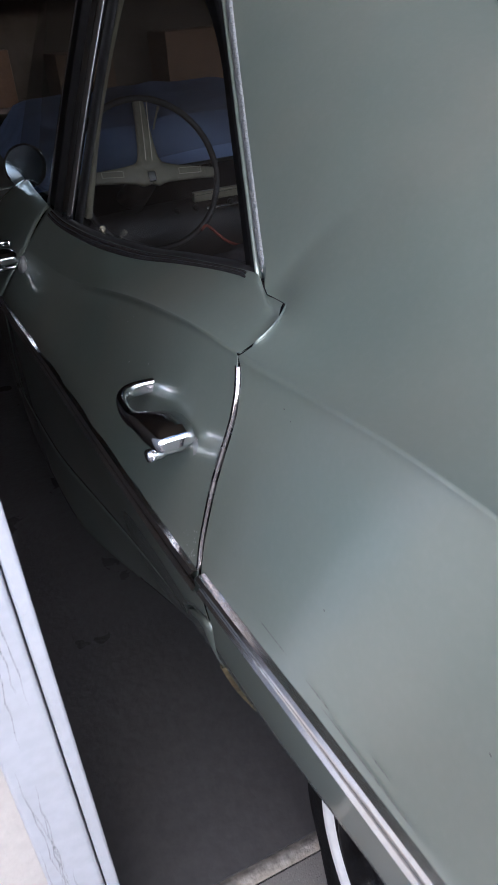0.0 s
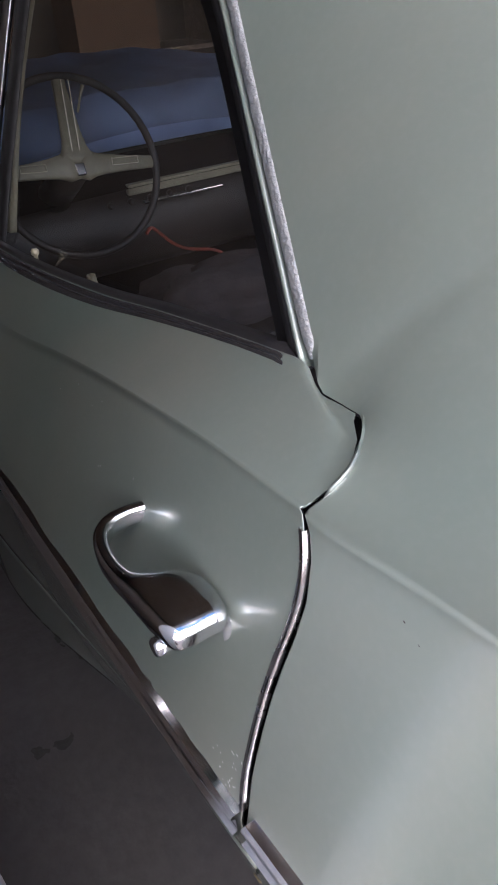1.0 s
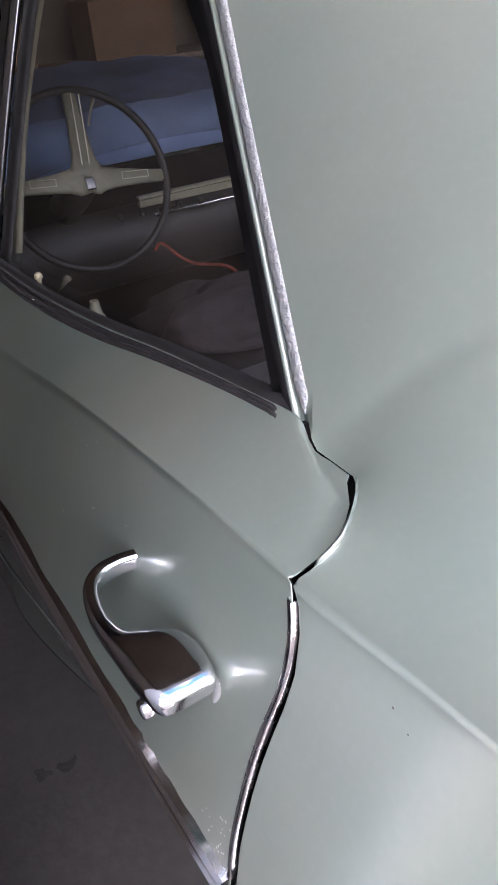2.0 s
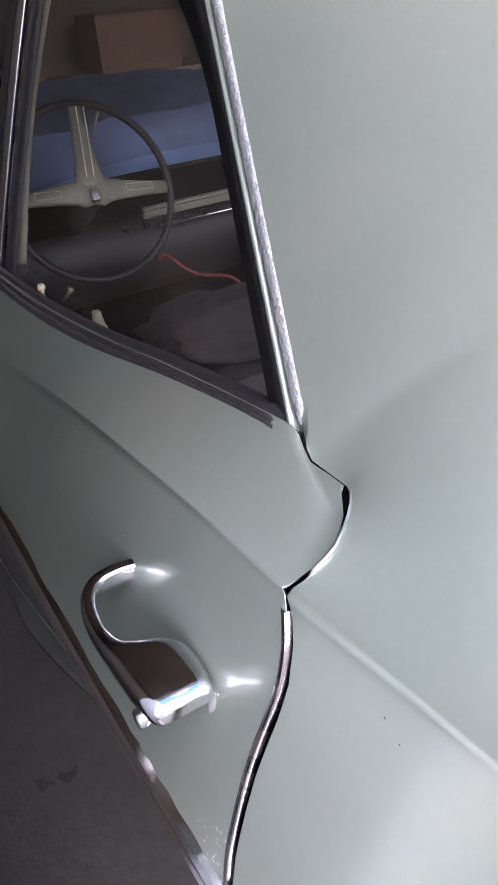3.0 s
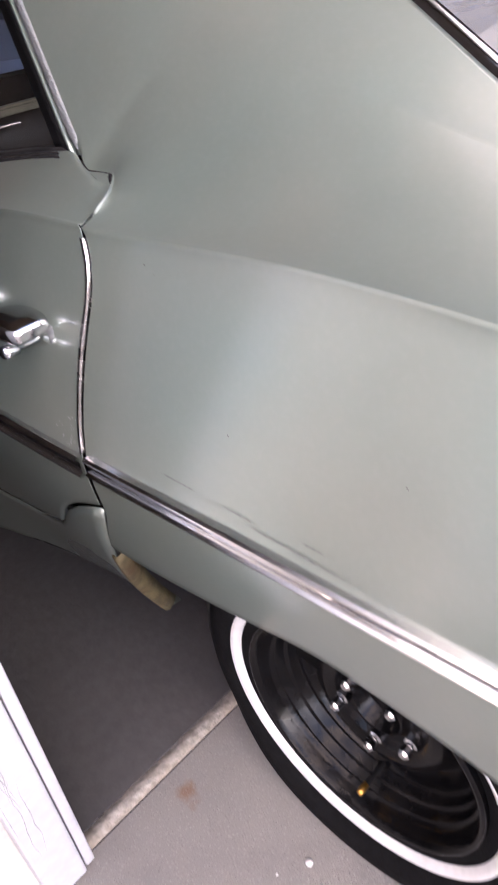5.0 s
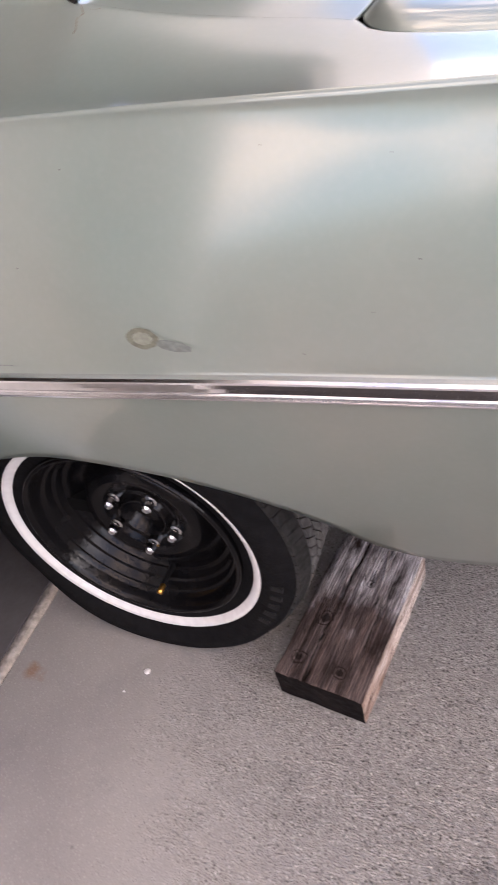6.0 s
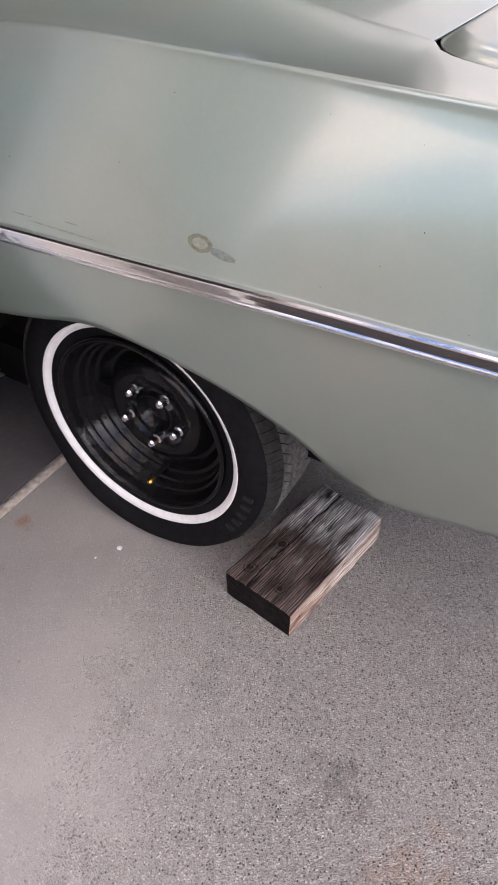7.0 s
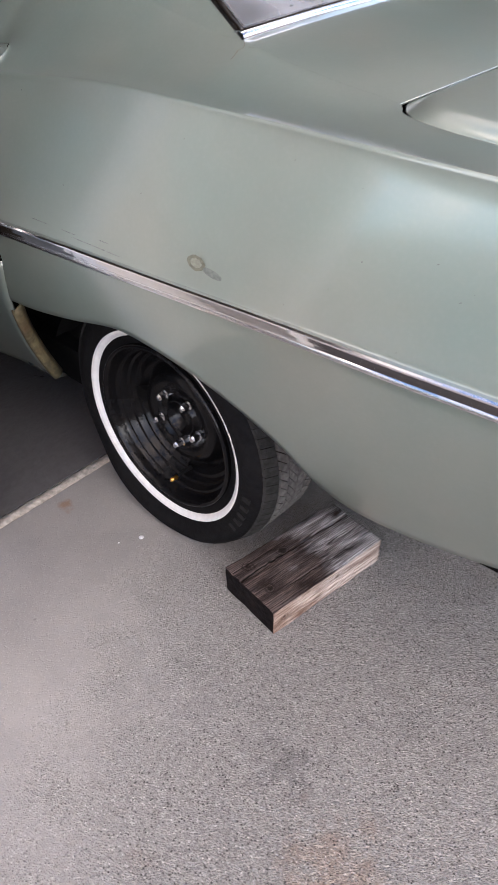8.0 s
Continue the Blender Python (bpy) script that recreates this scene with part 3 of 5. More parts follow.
LOBE = [(0.0, -0.030, 0.306, 0.883), (0.2, -0.015, 0.302, 0.892), (0.45, 0.002, 0.303, 0.901), (0.7, 0.020, 0.317, 0.906), (0.9, 0.032, 0.330, 0.909), (1.0, 0.036, 0.338, 0.9095)]


def seam_y(z):
    """The rear edge of the rear door below the crease."""
    return float(curve_at(SEAM, z)[0])


def mirrored(P):
    return [[(2 * CX - p[0], p[1], p[2]) for p in row] for row in P]


car = thing("sedan_car", "old grey-green four-door sedan with dull oxidised paint", "car", (0, 0, 0))


def both(name, P, material, label="", thick=0.003, flip=True):
    """A panel on the near flank and its mirror on the far one."""
    a = part(name, grid(P, flip), material, car, label, smooth=True, thick=thick)
    part(name, grid(mirrored(P), not flip), material, car, label, smooth=True, thick=thick)
    return a


def sail(w, v):
    """The broad rear pillar: w from the rear window's edge to the door window's edge, v upwards."""
    p = B0.lerp(B1, v).lerp(W0.lerp(W1, v), w)
    return p + Vector((-1, -0.25, 0.5)).normalized() * (0.016 * math.sin(math.pi * v) * math.sin(math.pi * w))


def deck_edge(y):
    """Inner edge of the quarter panel's top behind the rear window."""
    return curve_at([(-1.15, 0.12, 0.850), (-0.8, 0.098, 0.872), (-0.5, 0.094, 0.888), (-0.43, 0.100, 0.893), (-0.40, 0.112, 0.896), (-0.384, 0.132, 0.899), (-0.30, 0.129, 0.912), (-0.2, 0.127, 0.929), (-0.121, 0.131, 0.946)], y)


# quarter panel: flank, crease, shoulder and pillar in one sheet
ROWS = [0.0, 0.012, 0.04, 0.08, 0.13, 0.18, 0.23, 0.28, 0.33, 0.38, 0.43, 0.48, 0.53, 0.58, 0.64, 0.7, 0.76, 0.82, 0.88, 0.94, 0.975, 0.99, 1.0]
SH = [0.015, 0.04, 0.10, 0.2, 0.32, 0.45, 0.58, 0.7, 0.82, 0.92, 0.985, 1.0]
UPS = [0.06, 0.14, 0.24, 0.36, 0.5, 0.64, 0.78, 0.9, 1.0]
GAP = 0.0030
Y_END = seam_y(0.884) - GAP
U_CREASE = Y_END + 1.12


def quarter_column(u, kind):
    """One section of the quarter panel; kind says what follows its shoulder: trunk gap, deck or pillar."""
    col = []
    for s in ROWS:
        zf = 0.478 + (0.884 - 0.478) * s
        yf = seam_y(zf) - GAP
        y = -1.12 + (yf + 1.12) * u
        z0, z1 = float(curve_at(LIP, y)[0]), float(curve_at(CREASE, y)[1])
        k = smoothstep(0.75, 1.0, u)
        z = (z0 + (z1 - z0) * s) * (1 - k) + zf * k
        col.append((side(y, z) + (0.012 if s < 0.012 else 0), y, z))
    # a narrow rolled bead along the crease
    e = Vector(col[-1]) + Vector((-0.0028, 0, 0.0007))
    col[-2] = (col[-2][0] - 0.0014, col[-2][1], col[-2][2])
    col[-1] = tuple(e)
    w = (e.y + 0.121) / (Y_END + 0.121)
    wc = min(max(w, 0), 1)
    if kind == "pillar":
        f0 = sail(wc, 0)
        vf = 0.22 * abs(math.sin(math.pi * wc)) ** 1.6
        f1 = sail(wc, vf)
    else:
        dx, dz = deck_edge(e.y)
        f0 = f1 = Vector((float(dx), e.y, float(dz)))
        vf = 0.0
    k = smoothstep(-0.6, 0.7, w)
    c1 = e.lerp(f0, 0.38 + 0.1 * k)
    c1.z = e.z + (f0.z - e.z) * 0.12 - 0.004
    c2 = e.lerp(f0, 0.74 + 0.26 * k)
    c2.z = e.z + (f0.z - e.z) * (0.80 + 0.2 * k)
    edge = smoothstep(0.86, 1.0, u)
    for s in SH:
        p = e * (1 - s) ** 3 + c1 * 3 * s * (1 - s) ** 2 + c2 * 3 * s * s * (1 - s) + f1 * s ** 3
        q = Vector(curve_at(LOBE, s)) + Vector((0.0004, -0.0004, 0))
        col.append(tuple(p.lerp(q, edge)))
    if kind == "gap":
        col += [(f1.x + 0.003, f1.y, f1.z), (f1.x + 0.005, f1.y, f1.z - 0.001), (f1.x + 0.0055, f1.y, f1.z - 0.006), (f1.x + 0.0055, f1.y, f1.z - 0.014)]
    elif kind == "deck":
        a = smoothstep(-0.384, -0.121, e.y)
        for t in (0.02, 0.05, 0.1, 0.18, 0.3, 0.45, 0.65, 0.85, 1.0):
            c = 1 - (1 - t) ** 2.4
            col.append((f1.x + (CX - f1.x) * t, e.y + (-0.050 + 0.020 * a) * c, f1.z + 0.028 * c))
    else:
        for k, q in ((0.01, (0.0366, 0.359, 0.9085)), (0.02, (0.0368, 0.3775, 0.9072)), (0.03, (0.0374, 0.3845, 0.9125))):
            col.append(tuple(sail(wc, vf + (1 - vf) * k).lerp(Vector(q), edge)))
        col += [tuple(sail(wc, vf + (1 - vf) * k)) for k in UPS]
    return col


UA, UB = (-0.384 + 1.12) / U_CREASE, (-0.121 + 1.12) / U_CREASE
sheets = [("gap", 0.0, UA, 44), ("deck", UA, UB, 20), ("pillar", UB, 1.0, 46)]
for far in (False, True):
    bm = bmesh.new()
    for kind, u0, u1, n in sheets:
        P = [quarter_column(u0 + (u1 - u0) * s, kind) for s in sorted([i / n for i in range(n + 1)] + ([0.25 / n, 0.06 / n] if kind == "deck" else [1 - 0.25 / n, 1 - 0.06 / n]))]
        grid(mirrored(P) if far else P, not far, bm)
    bmesh.ops.remove_doubles(bm, verts=bm.verts, dist=2e-5)
    if not far:
        QUARTER = BVHTree.FromBMesh(bm)
    part("rear_quarter_panel", bm, M_PAINT, car, "dull grey-green quarter panel and deck with faint scuffs", smooth=True, thick=0.003)

# rear door skin
DOOR_LOW = [(0.279, 0.579), (0.33, 0.554), (0.375, 0.52), (0.408, 0.484), (0.434, 0.447), (0.50, 0.42), (0.7, 0.40), (1.1, 0.378), (1.4, 0.365)]


def door_front(s):
    """Front edge of the rear door from its foot (0) to the crease (1)."""
    return float(curve_at([(0.0, 1.40), (0.25, 1.42), (0.5, 1.37), (0.75, 1.34), (1.0, 1.35)], s)[0])


cols = []
for i in range(81):
    u = (i / 80) ** 1.4
    col = []
    for s in ROWS:
        zr = 0.579 + (0.884 - 0.579) * s
        ya = seam_y(zr) + GAP
        y = ya + (door_front(s) - ya) * u
        z0 = float(curve_at(DOOR_LOW, 0.279 + (1.4 - 0.279) * u)[0]) + 0.003
        z1 = float(curve_at(CREASE, y)[1])
        z = z0 + (z1 - z0) * s
        if s == 0:
            y = 0.279 + GAP + (1.4 - 0.279) * u
        col.append((side(y, z) + (0.010 if s == 0 else 0), y, z))
    e = Vector(col[-1])
    yb = 0.338 + GAP + (1.48 - 0.338) * u
    bx, bz = curve_at(BELT, yb)
    b = Vector((float(bx), yb, float(bz)))
    e += Vector((-0.0016, 0, 0.0006)) * (1 - u) + Vector((-0.0032, 0, 0.001)) * smoothstep(0.32, 0.5, e.y) * smoothstep(1.0, 0.6, e.y)
    col[-1] = tuple(e)
    fade = 1 - smoothstep(0.25, 0.75, (e.y - 0.3) / 0.9)
    c = e.lerp(b, 0.5)
    c.z = e.z + (b.z - e.z) * (0.38 * fade + 0.62 * (1 - fade))
    c.x += 0.006 * fade
    edge = 1 - smoothstep(0.0, 0.12, u)
    for s in SH:
        p = e * (1 - s) ** 2 + c * 2 * s * (1 - s) + b * s * s
        q = Vector(curve_at(LOBE, s)) + Vector((0, GAP, 0))
        col.append(tuple(p.lerp(q, edge * (1 - smoothstep(0.7, 1.0, s)))))
    cols.append(col)
# the second material blackens the door's rim in place of shade in the gap
both("rear_door", cols, [M_PAINT, M_SHADEBLACK], "grey-green rear door with a chrome loop handle", thick=0.0016)

# dark sheet behind the gaps, put in for the shade inside them
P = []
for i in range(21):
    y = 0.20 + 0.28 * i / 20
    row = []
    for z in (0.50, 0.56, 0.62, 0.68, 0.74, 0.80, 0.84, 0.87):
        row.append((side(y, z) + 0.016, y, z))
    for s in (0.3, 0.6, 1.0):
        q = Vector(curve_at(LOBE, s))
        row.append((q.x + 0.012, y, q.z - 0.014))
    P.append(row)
both("gap_shade_sheet", P, M_SHADEBLACK)

# front door and fender
for name, yb in (("front_door", 2.30), ("front_fender", 3.5)):
    cols = []
    for i in range(31):
        u = i / 30
        col = []
        for s in ROWS:
            ya = door_front(s) + 0.006 if name == "front_door" else 2.305
            y = ya + (yb - ya) * u
            z0 = 0.365
            if name == "front_fender":
                z0 = 0.30 + 0.26 * math.sqrt(max(0, 1 - (abs(y - 2.79) / 0.36) ** 2))
            z1 = float(curve_at(CREASE, y)[1])
            z = z0 + (z1 - z0) * s
            col.append((side(y, z), y, z))
        e = col[-1]
        yy = 1.486 + (yb - 1.486) * u if name == "front_door" else e[1]
        bx, bz = curve_at(BELT, yy)
        for s in SH:
            col.append((e[0] + (bx - e[0]) * s, e[1] + (yy - e[1]) * s, e[2] + (bz - e[2]) * math.sin(math.pi / 2 * s)))
        cols.append(col)
    both(name, cols, M_PAINT)

# sill below the doors, tucked under, and the rusty edge of the wheel opening
cols = []
for i in range(61):
    u = i / 60
    yt = 0.279 + (2.3 - 0.279) * u
    zt = float(curve_at(DOOR_LOW, yt)[0]) if yt < 1.4 else 0.362
    yb = 0.374 + (2.3 - 0.374) * u
    col = []
    for s in [k / 14 for k in range(15)]:
        z = zt + (0.225 - zt) * s
        y = yt + (yb - yt) * s
        if u < 0.04:
            y += 0.012 * math.sin(math.pi * s)
        col.append((side(y, z), y, z))
    col.append((col[-1][0] + 0.03, col[-1][1], 0.218))
    cols.append(col)
both("sill_panel", cols, M_PAINT, flip=False)
P = [[(x + dx, y + dy, z + dz) for dx, dy, dz in ((-0.0030, 0.005, 0), (-0.003, -0.004, 0.0), (0.002, -0.008, 0.004), (0.012, -0.008, 0.010), (0.022, -0.002, 0.014))] for x, y, z in cols[0][5:15]]
part("wheel_opening_edge", grid(P), M_RUST, car, "rusty bare edge of the wheel opening", smooth=True, thick=0.003)


# roof, deck, trunk lid, hood
def cross(xl, y, z, crown, n=25, bow=0.0):
    """A row across the car from a left edge point to its mirror, arched and bowed back."""
    row = []
    for k in range(n):
        s = k / (n - 1)
        c = 1 - abs(2 * s - 1) ** 2.4
        row.append((xl + (2 * CX - 2 * xl) * s, y + bow * c, z + crown * c))
    return row


part("roof", grid([cross(B1.x - (B1.x - 0.182) * smoothstep(0.60, 0.74, y), y, 1.283 + 0.02 * math.sin(math.pi * (y - 0.62) / 1.4), 0.045) for y in [0.62 + 1.4 * i / 24 for i in range(25)]], True), M_PAINT, car, smooth=True, thick=0.004)
P = []
for i in range(31):
    a = i / 30
    y = -0.3885 - 0.73 * a ** 1.6
    dx, dz = deck_edge(y)
    xl = float(curve_at([(-1.15, 0.126), (-0.8, 0.104), (-0.5, 0.100), (-0.43, 0.106), (-0.405, 0.120), (-0.392, 0.138), (-0.3885, 0.150)], y)[0])
    P.append(cross(xl, y, float(dz) + 0.0005, 0.030, bow=-0.050 * (1 - a)))
part("trunk_lid", grid(P), M_PAINT, car, "grey-green trunk lid", smooth=True, thick=0.004)
# black underlay that puts shade into the gap round the trunk lid
part("trunk_gap_shade", grid([cross(0.06, y, float(deck_edge(y)[1]) - 0.018, 0.02) for y in (-1.1, -0.8, -0.6, -0.5, -0.42, -0.38, -0.34)]), M_SHADEBLACK, car)
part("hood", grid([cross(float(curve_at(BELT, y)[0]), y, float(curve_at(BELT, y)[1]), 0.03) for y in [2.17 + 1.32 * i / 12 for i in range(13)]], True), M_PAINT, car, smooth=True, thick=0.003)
part("cowl", grid([cross(0.08, y, 0.63 + 0.3 * (y - 1.98), 0.02) for y in (1.96, 2.05, 2.145)], True), M_SHADEBLACK, car)
part("tail_panel", box(0.04, 2 * CX - 0.04, -1.14, -1.10, 0.46, 0.85), M_PAINT, car, bevel=0.01)
part("nose_panel", box(0.05, 2 * CX - 0.05, 3.44, 3.52, 0.3, 0.69), M_PAINT, car, bevel=0.02)
# black box added to hide light showing through behind the wheel opening
part("wheel_well_blackout", box(0.10, 0.13, 0.33, 2.2, 0.14, 0.45), M_SHADEBLACK, car)
part("underbody", box(0.12, 2 * CX - 0.12, -1.0, 3.4, 0.24, 0.30), M_SHADEBLACK, car)
# wheel housings, with the well's shade put into their near-black colour
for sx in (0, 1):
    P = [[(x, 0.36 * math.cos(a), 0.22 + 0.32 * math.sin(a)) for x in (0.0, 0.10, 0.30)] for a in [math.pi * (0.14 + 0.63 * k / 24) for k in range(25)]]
    part("wheelhouse", grid(mirrored(P) if sx else P), M_SHADEBLACK, car)
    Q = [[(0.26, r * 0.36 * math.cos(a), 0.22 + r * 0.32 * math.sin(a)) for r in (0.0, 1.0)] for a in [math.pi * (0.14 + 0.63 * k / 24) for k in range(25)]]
    part("wheelhouse_back", grid(mirrored(Q) if sx else Q), M_SHADEBLACK, car)

# rear window and windshield
def back_glass(v, s, lift=0.0):
    l = B0.lerp(B1, v)
    c = 1 - abs(2 * s - 1) ** 2.2
    return (l.x + (2 * CX - 2 * l.x) * s, l.y - 0.03 * c * (1 - v), l.z + lift + 0.028 * c)


rw = part("rear_window", grid([[back_glass(v, s) for s in [k / 16 for k in range(17)]] for v in [k / 8 for k in range(9)]]), M_BACKGLASS, car, "dusty rear window with sky reflection in its film, in a chrome moulding", smooth=True)
rw.visible_shadow = False


def moulding(pts, inward, width, name="chrome_moulding", parent=None):
    """A rounded bright strip laid along points, spreading by width along inward."""
    P = []
    for p in pts:
        p = Vector(p)
        up = Vector((-0.25, -0.35, 0.9)).normalized()
        iw = Vector(inward).normalized()
        P.append([tuple(p + iw * width * a + up * h) for a, h in ((-0.12, -0.002), (-0.1, 0.004), (0.1, 0.0075), (0.45, 0.0085), (0.6, 0.006), (0.95, 0.003), (1.0, -0.003))])
    return part(name, grid(P), M_CHROME, parent or rw, smooth=True)


moulding([B0.lerp(B1, k / 20) for k in range(21)], (1, 0.12, 0.15), 0.019)
moulding([back_glass(0, k / 40) for k in range(41)], (0, 0.9, 0.42), 0.021)
ws = part("windshield", grid([[(0.10 + 0.10 * v + (2 * CX - 2 * (0.10 + 0.10 * v)) * s, 2.13 - 0.30 * v + 0.05 * (1 - abs(2 * s - 1) ** 2), 0.70 + 0.585 * v) for s in [k / 12 for k in range(13)]] for v in [k / 6 for k in range(7)]]), M_GLASS, car, smooth=True)
ws.visible_shadow = False


# ---- door windows, frames and seals ----
def window_edge(v):
    """Rear edge of the rear door's window."""
    return W0.lerp(W1, v)


def post_edge(v):
    """Front edge of the rear door's window."""
    return Vector((0.026, 1.320, 0.797)).lerp(Vector((0.168, 1.222, 1.26)), v)


P = []
for v in [k / 10 for k in range(11)]:
    a, b = window_edge(v) + Vector((0.008, 0.03, 0)), post_edge(v)
    row = []
    for s in [k / 16 for k in range(17)]:
        p = a.lerp(b, s)
        z = float(curve_at(BELT, p.y)[1]) - 0.02
        p.z = p.z + (z - p.z) * (1 - v) ** 6
        row.append((p.x + 0.012, p.y, p.z))
    P.append(row)
for Q in (P, mirrored(P)):
    g = part("rear_door_window", grid(Q), M_GLASS, car, "dusty tinted side window with reflected haze in its film", smooth=True)
    g.visible_shadow = False
P = [[(0.05 + 0.13 * v, 1.54 - 0.12 * v + (2.10 - 0.28 * v - 1.54 + 0.12 * v) * s, 0.78 + 0.48 * v) for s in [k / 8 for k in range(9)]] for v in [k / 6 for k in range(7)]]
for Q in (P, mirrored(P)):
    g = part("front_door_window", grid(Q), M_GLASS, car, smooth=True)
    g.visible_shadow = False


def ribbon(fn, offs, n=24):
    """A strip whose section is a list of (dx, dy, dz) from the points fn(v)."""
    return [[tuple(fn(k / n) + Vector(o)) for o in offs] for k in range(n + 1)]


def frame_strip(name, fn, offs, material, label="", n=24):
    P = ribbon(fn, offs, n)
    part(name, grid(P, "belt" in name), material, car, label, smooth=True, thick=0.0 if "belt" in name else 0.002)
    part(name, grid(mirrored(P), "belt" not in name), material, car, label, smooth=True, thick=0.0 if "belt" in name else 0.002)


# cracked sealer in the gutter, painted frame, black seal
GUTTER = ((0.003, -0.003), (-0.0008, 0.0), (0.0006, 0.005), (-0.0004, 0.0105), (0.003, 0.0145))
P = []
for k in range(61):
    v = 0.012 + 0.988 * (k / 60) ** 1.3
    wide = smoothstep(0.0, 0.05, v)
    P.append([tuple(window_edge(v) + Vector((0.002 + (dx - 0.002) * wide + 0.0005 * noise.noise((v * 90, dy * 300, 0)), 0.009 + (dy - 0.009) * wide, 0.002))) for dx, dy in GUTTER])
for Q, f in ((P, False), (mirrored(P), True)):
    part("gutter_sealer", grid(Q, f), M_SEALER, car, "cracked grey sealer in the roof gutter", smooth=True, thick=0.002)
frame_strip("gutter_backing", window_edge, ((0.010, -0.012, 0), (0.0045, -0.004, 0), (0.0045, 0.016, 0), (0.010, 0.018, 0)), M_PAINT)
frame_strip("window_frame", window_edge, ((0.006, 0.0145, 0), (-0.001, 0.0150, 0), (-0.0025, 0.0165, 0), (-0.0015, 0.0205, 0), (0.010, 0.022, 0)), M_PAINT)
P = []
for k in range(41):
    v = k / 40
    grow = 0.20 * max(0.0, (v - 0.45) / 0.55) ** 2.4
    P.append([tuple(window_edge(v) + Vector((dx, dy + grow * f, 0))) for dx, dy, f in ((0.008, 0.0215, 0), (0.002, 0.024, 0), (0.004, 0.040, 0.5), (0.007, 0.042, 0.5), (0.005, 0.056, 1), (0.018, 0.064, 1))])
for Q, f in ((P, False), (mirrored(P), True)):
    part("window_seal", grid(Q, f), M_SEAL, car, "black rubber seal round the window", smooth=True, thick=0.002)


def post_line(low, high, bow=0.012):
    return lambda v: Vector(low).lerp(Vector(high), v) + Vector((0, bow * math.sin(math.pi * v), 0))


chrome_line = post_line((0.020, 1.330, 0.795), (0.165, 1.236, 1.26))
front_line = post_line((0.020, 1.535, 0.760), (0.170, 1.395, 1.26))
inner_line = post_line((0.055, 1.306, 0.80), (0.190, 1.195, 1.26), 0.045)
frame_strip("post_trim", chrome_line, ((0.010, -0.040, 0), (0.0, -0.036, 0), (-0.003, -0.026, 0), (0.001, -0.012, 0), (0.001, 0.004, 0), (-0.003, 0.016, 0), (-0.001, 0.030, 0), (0.010, 0.034, 0)), M_STEEL)
frame_strip("post_seal", chrome_line, ((0.018, -0.085, 0), (0.012, -0.075, 0), (0.012, -0.042, 0), (0.016, -0.038, 0)), M_SEAL)
frame_strip("post_seal", chrome_line, ((0.010, 0.034, 0), (0.002, 0.040, 0), (0.004, 0.085, 0), (-0.001, 0.09, 0), (-0.001, 0.10, 0), (0.005, 0.105, 0), (0.004, 0.17, 0)), M_SEAL)
frame_strip("post_trim", front_line, ((0.006, -0.010, 0), (-0.004, -0.006, 0), (-0.004, 0.006, 0), (0.008, 0.010, 0)), M_STEEL)
frame_strip("inner_post", inner_line, ((0.010, -0.040, 0), (0.0, -0.034, 0), (-0.002, 0.0, 0), (0.002, 0.018, 0), (0.012, 0.022, 0)), M_OLIVE)


def sill_line(v):
    y = 0.400 + (1.44 - 0.400) * v
    x, z = curve_at(BELT, y)
    return Vector((float(x), y, float(z) - 0.010 * smoothstep(0.03, 0.0, v)))


SECTION = ((-0.0165, -0.0130), (-0.0165, -0.0075), (-0.0145, -0.0057), (-0.0118, -0.0042), (-0.0105, -0.0052), (-0.0085, -0.0040), (-0.0070, -0.0014), (-0.0040, 0.0004), (-0.0020, -0.0010), (0.0008, -0.0012), (0.0020, 0.0020), (0.0120, 0.0040), (0.0180, -0.010))
P = []
for k in range(111):
    f = 0.40 + 0.60 * smoothstep(0.0, 0.45, k / 110)
    P.append([tuple(sill_line(k / 110) + Vector((dx * f if dx < 0 else dx, 0, dz * f if dx < 0 else dz))) for dx, dz in SECTION])
for Q, f in ((P, True), (mirrored(P), False)):
    bm = grid(Q, f)
    for k, face in enumerate(bm.faces):
        face.material_index = 1 if k % 12 in (3, 4, 7, 8, 9, 10, 11) else 0
    part("belt_moulding", bm, [M_BELT, M_SEAL], car, "dull metal strip and black seal below the window", smooth=True)
knob = part("lock_knob", lathe([(0.0, 0.040), (0.005, 0.040), (0.0075, 0.036), (0.0075, 0.031), (0.004, 0.027), (0.0035, 0.0)], 16), M_OLIVE, car, smooth=True)
knob.scale = (0.8, 0.8, 0.8)
knob.location, knob.rotation_euler = (0.034, 1.054, 0.803), (0, -math.pi / 2, 0)

# bright guard on the door's rear edge
P = []
for i in range(41):
    z = 0.664 + (0.874 - 0.664) * i / 40
    y, x = seam_y(z), 0.0
    x = side(y, z)
    P.append([(x + 0.003, y + 0.0012, z), (x - 0.0022, y + 0.0014, z), (x - 0.0029, y + 0.0024, z), (x - 0.0014, y + 0.0036, z), (x - 0.0026, y + 0.0050, z), (x - 0.0020, y + 0.0064, z), (x + 0.001, y + 0.0068, z)])
part("edge_guard", grid(P, True), M_DULL, car, "thin chrome guard on the door edge", smooth=True)


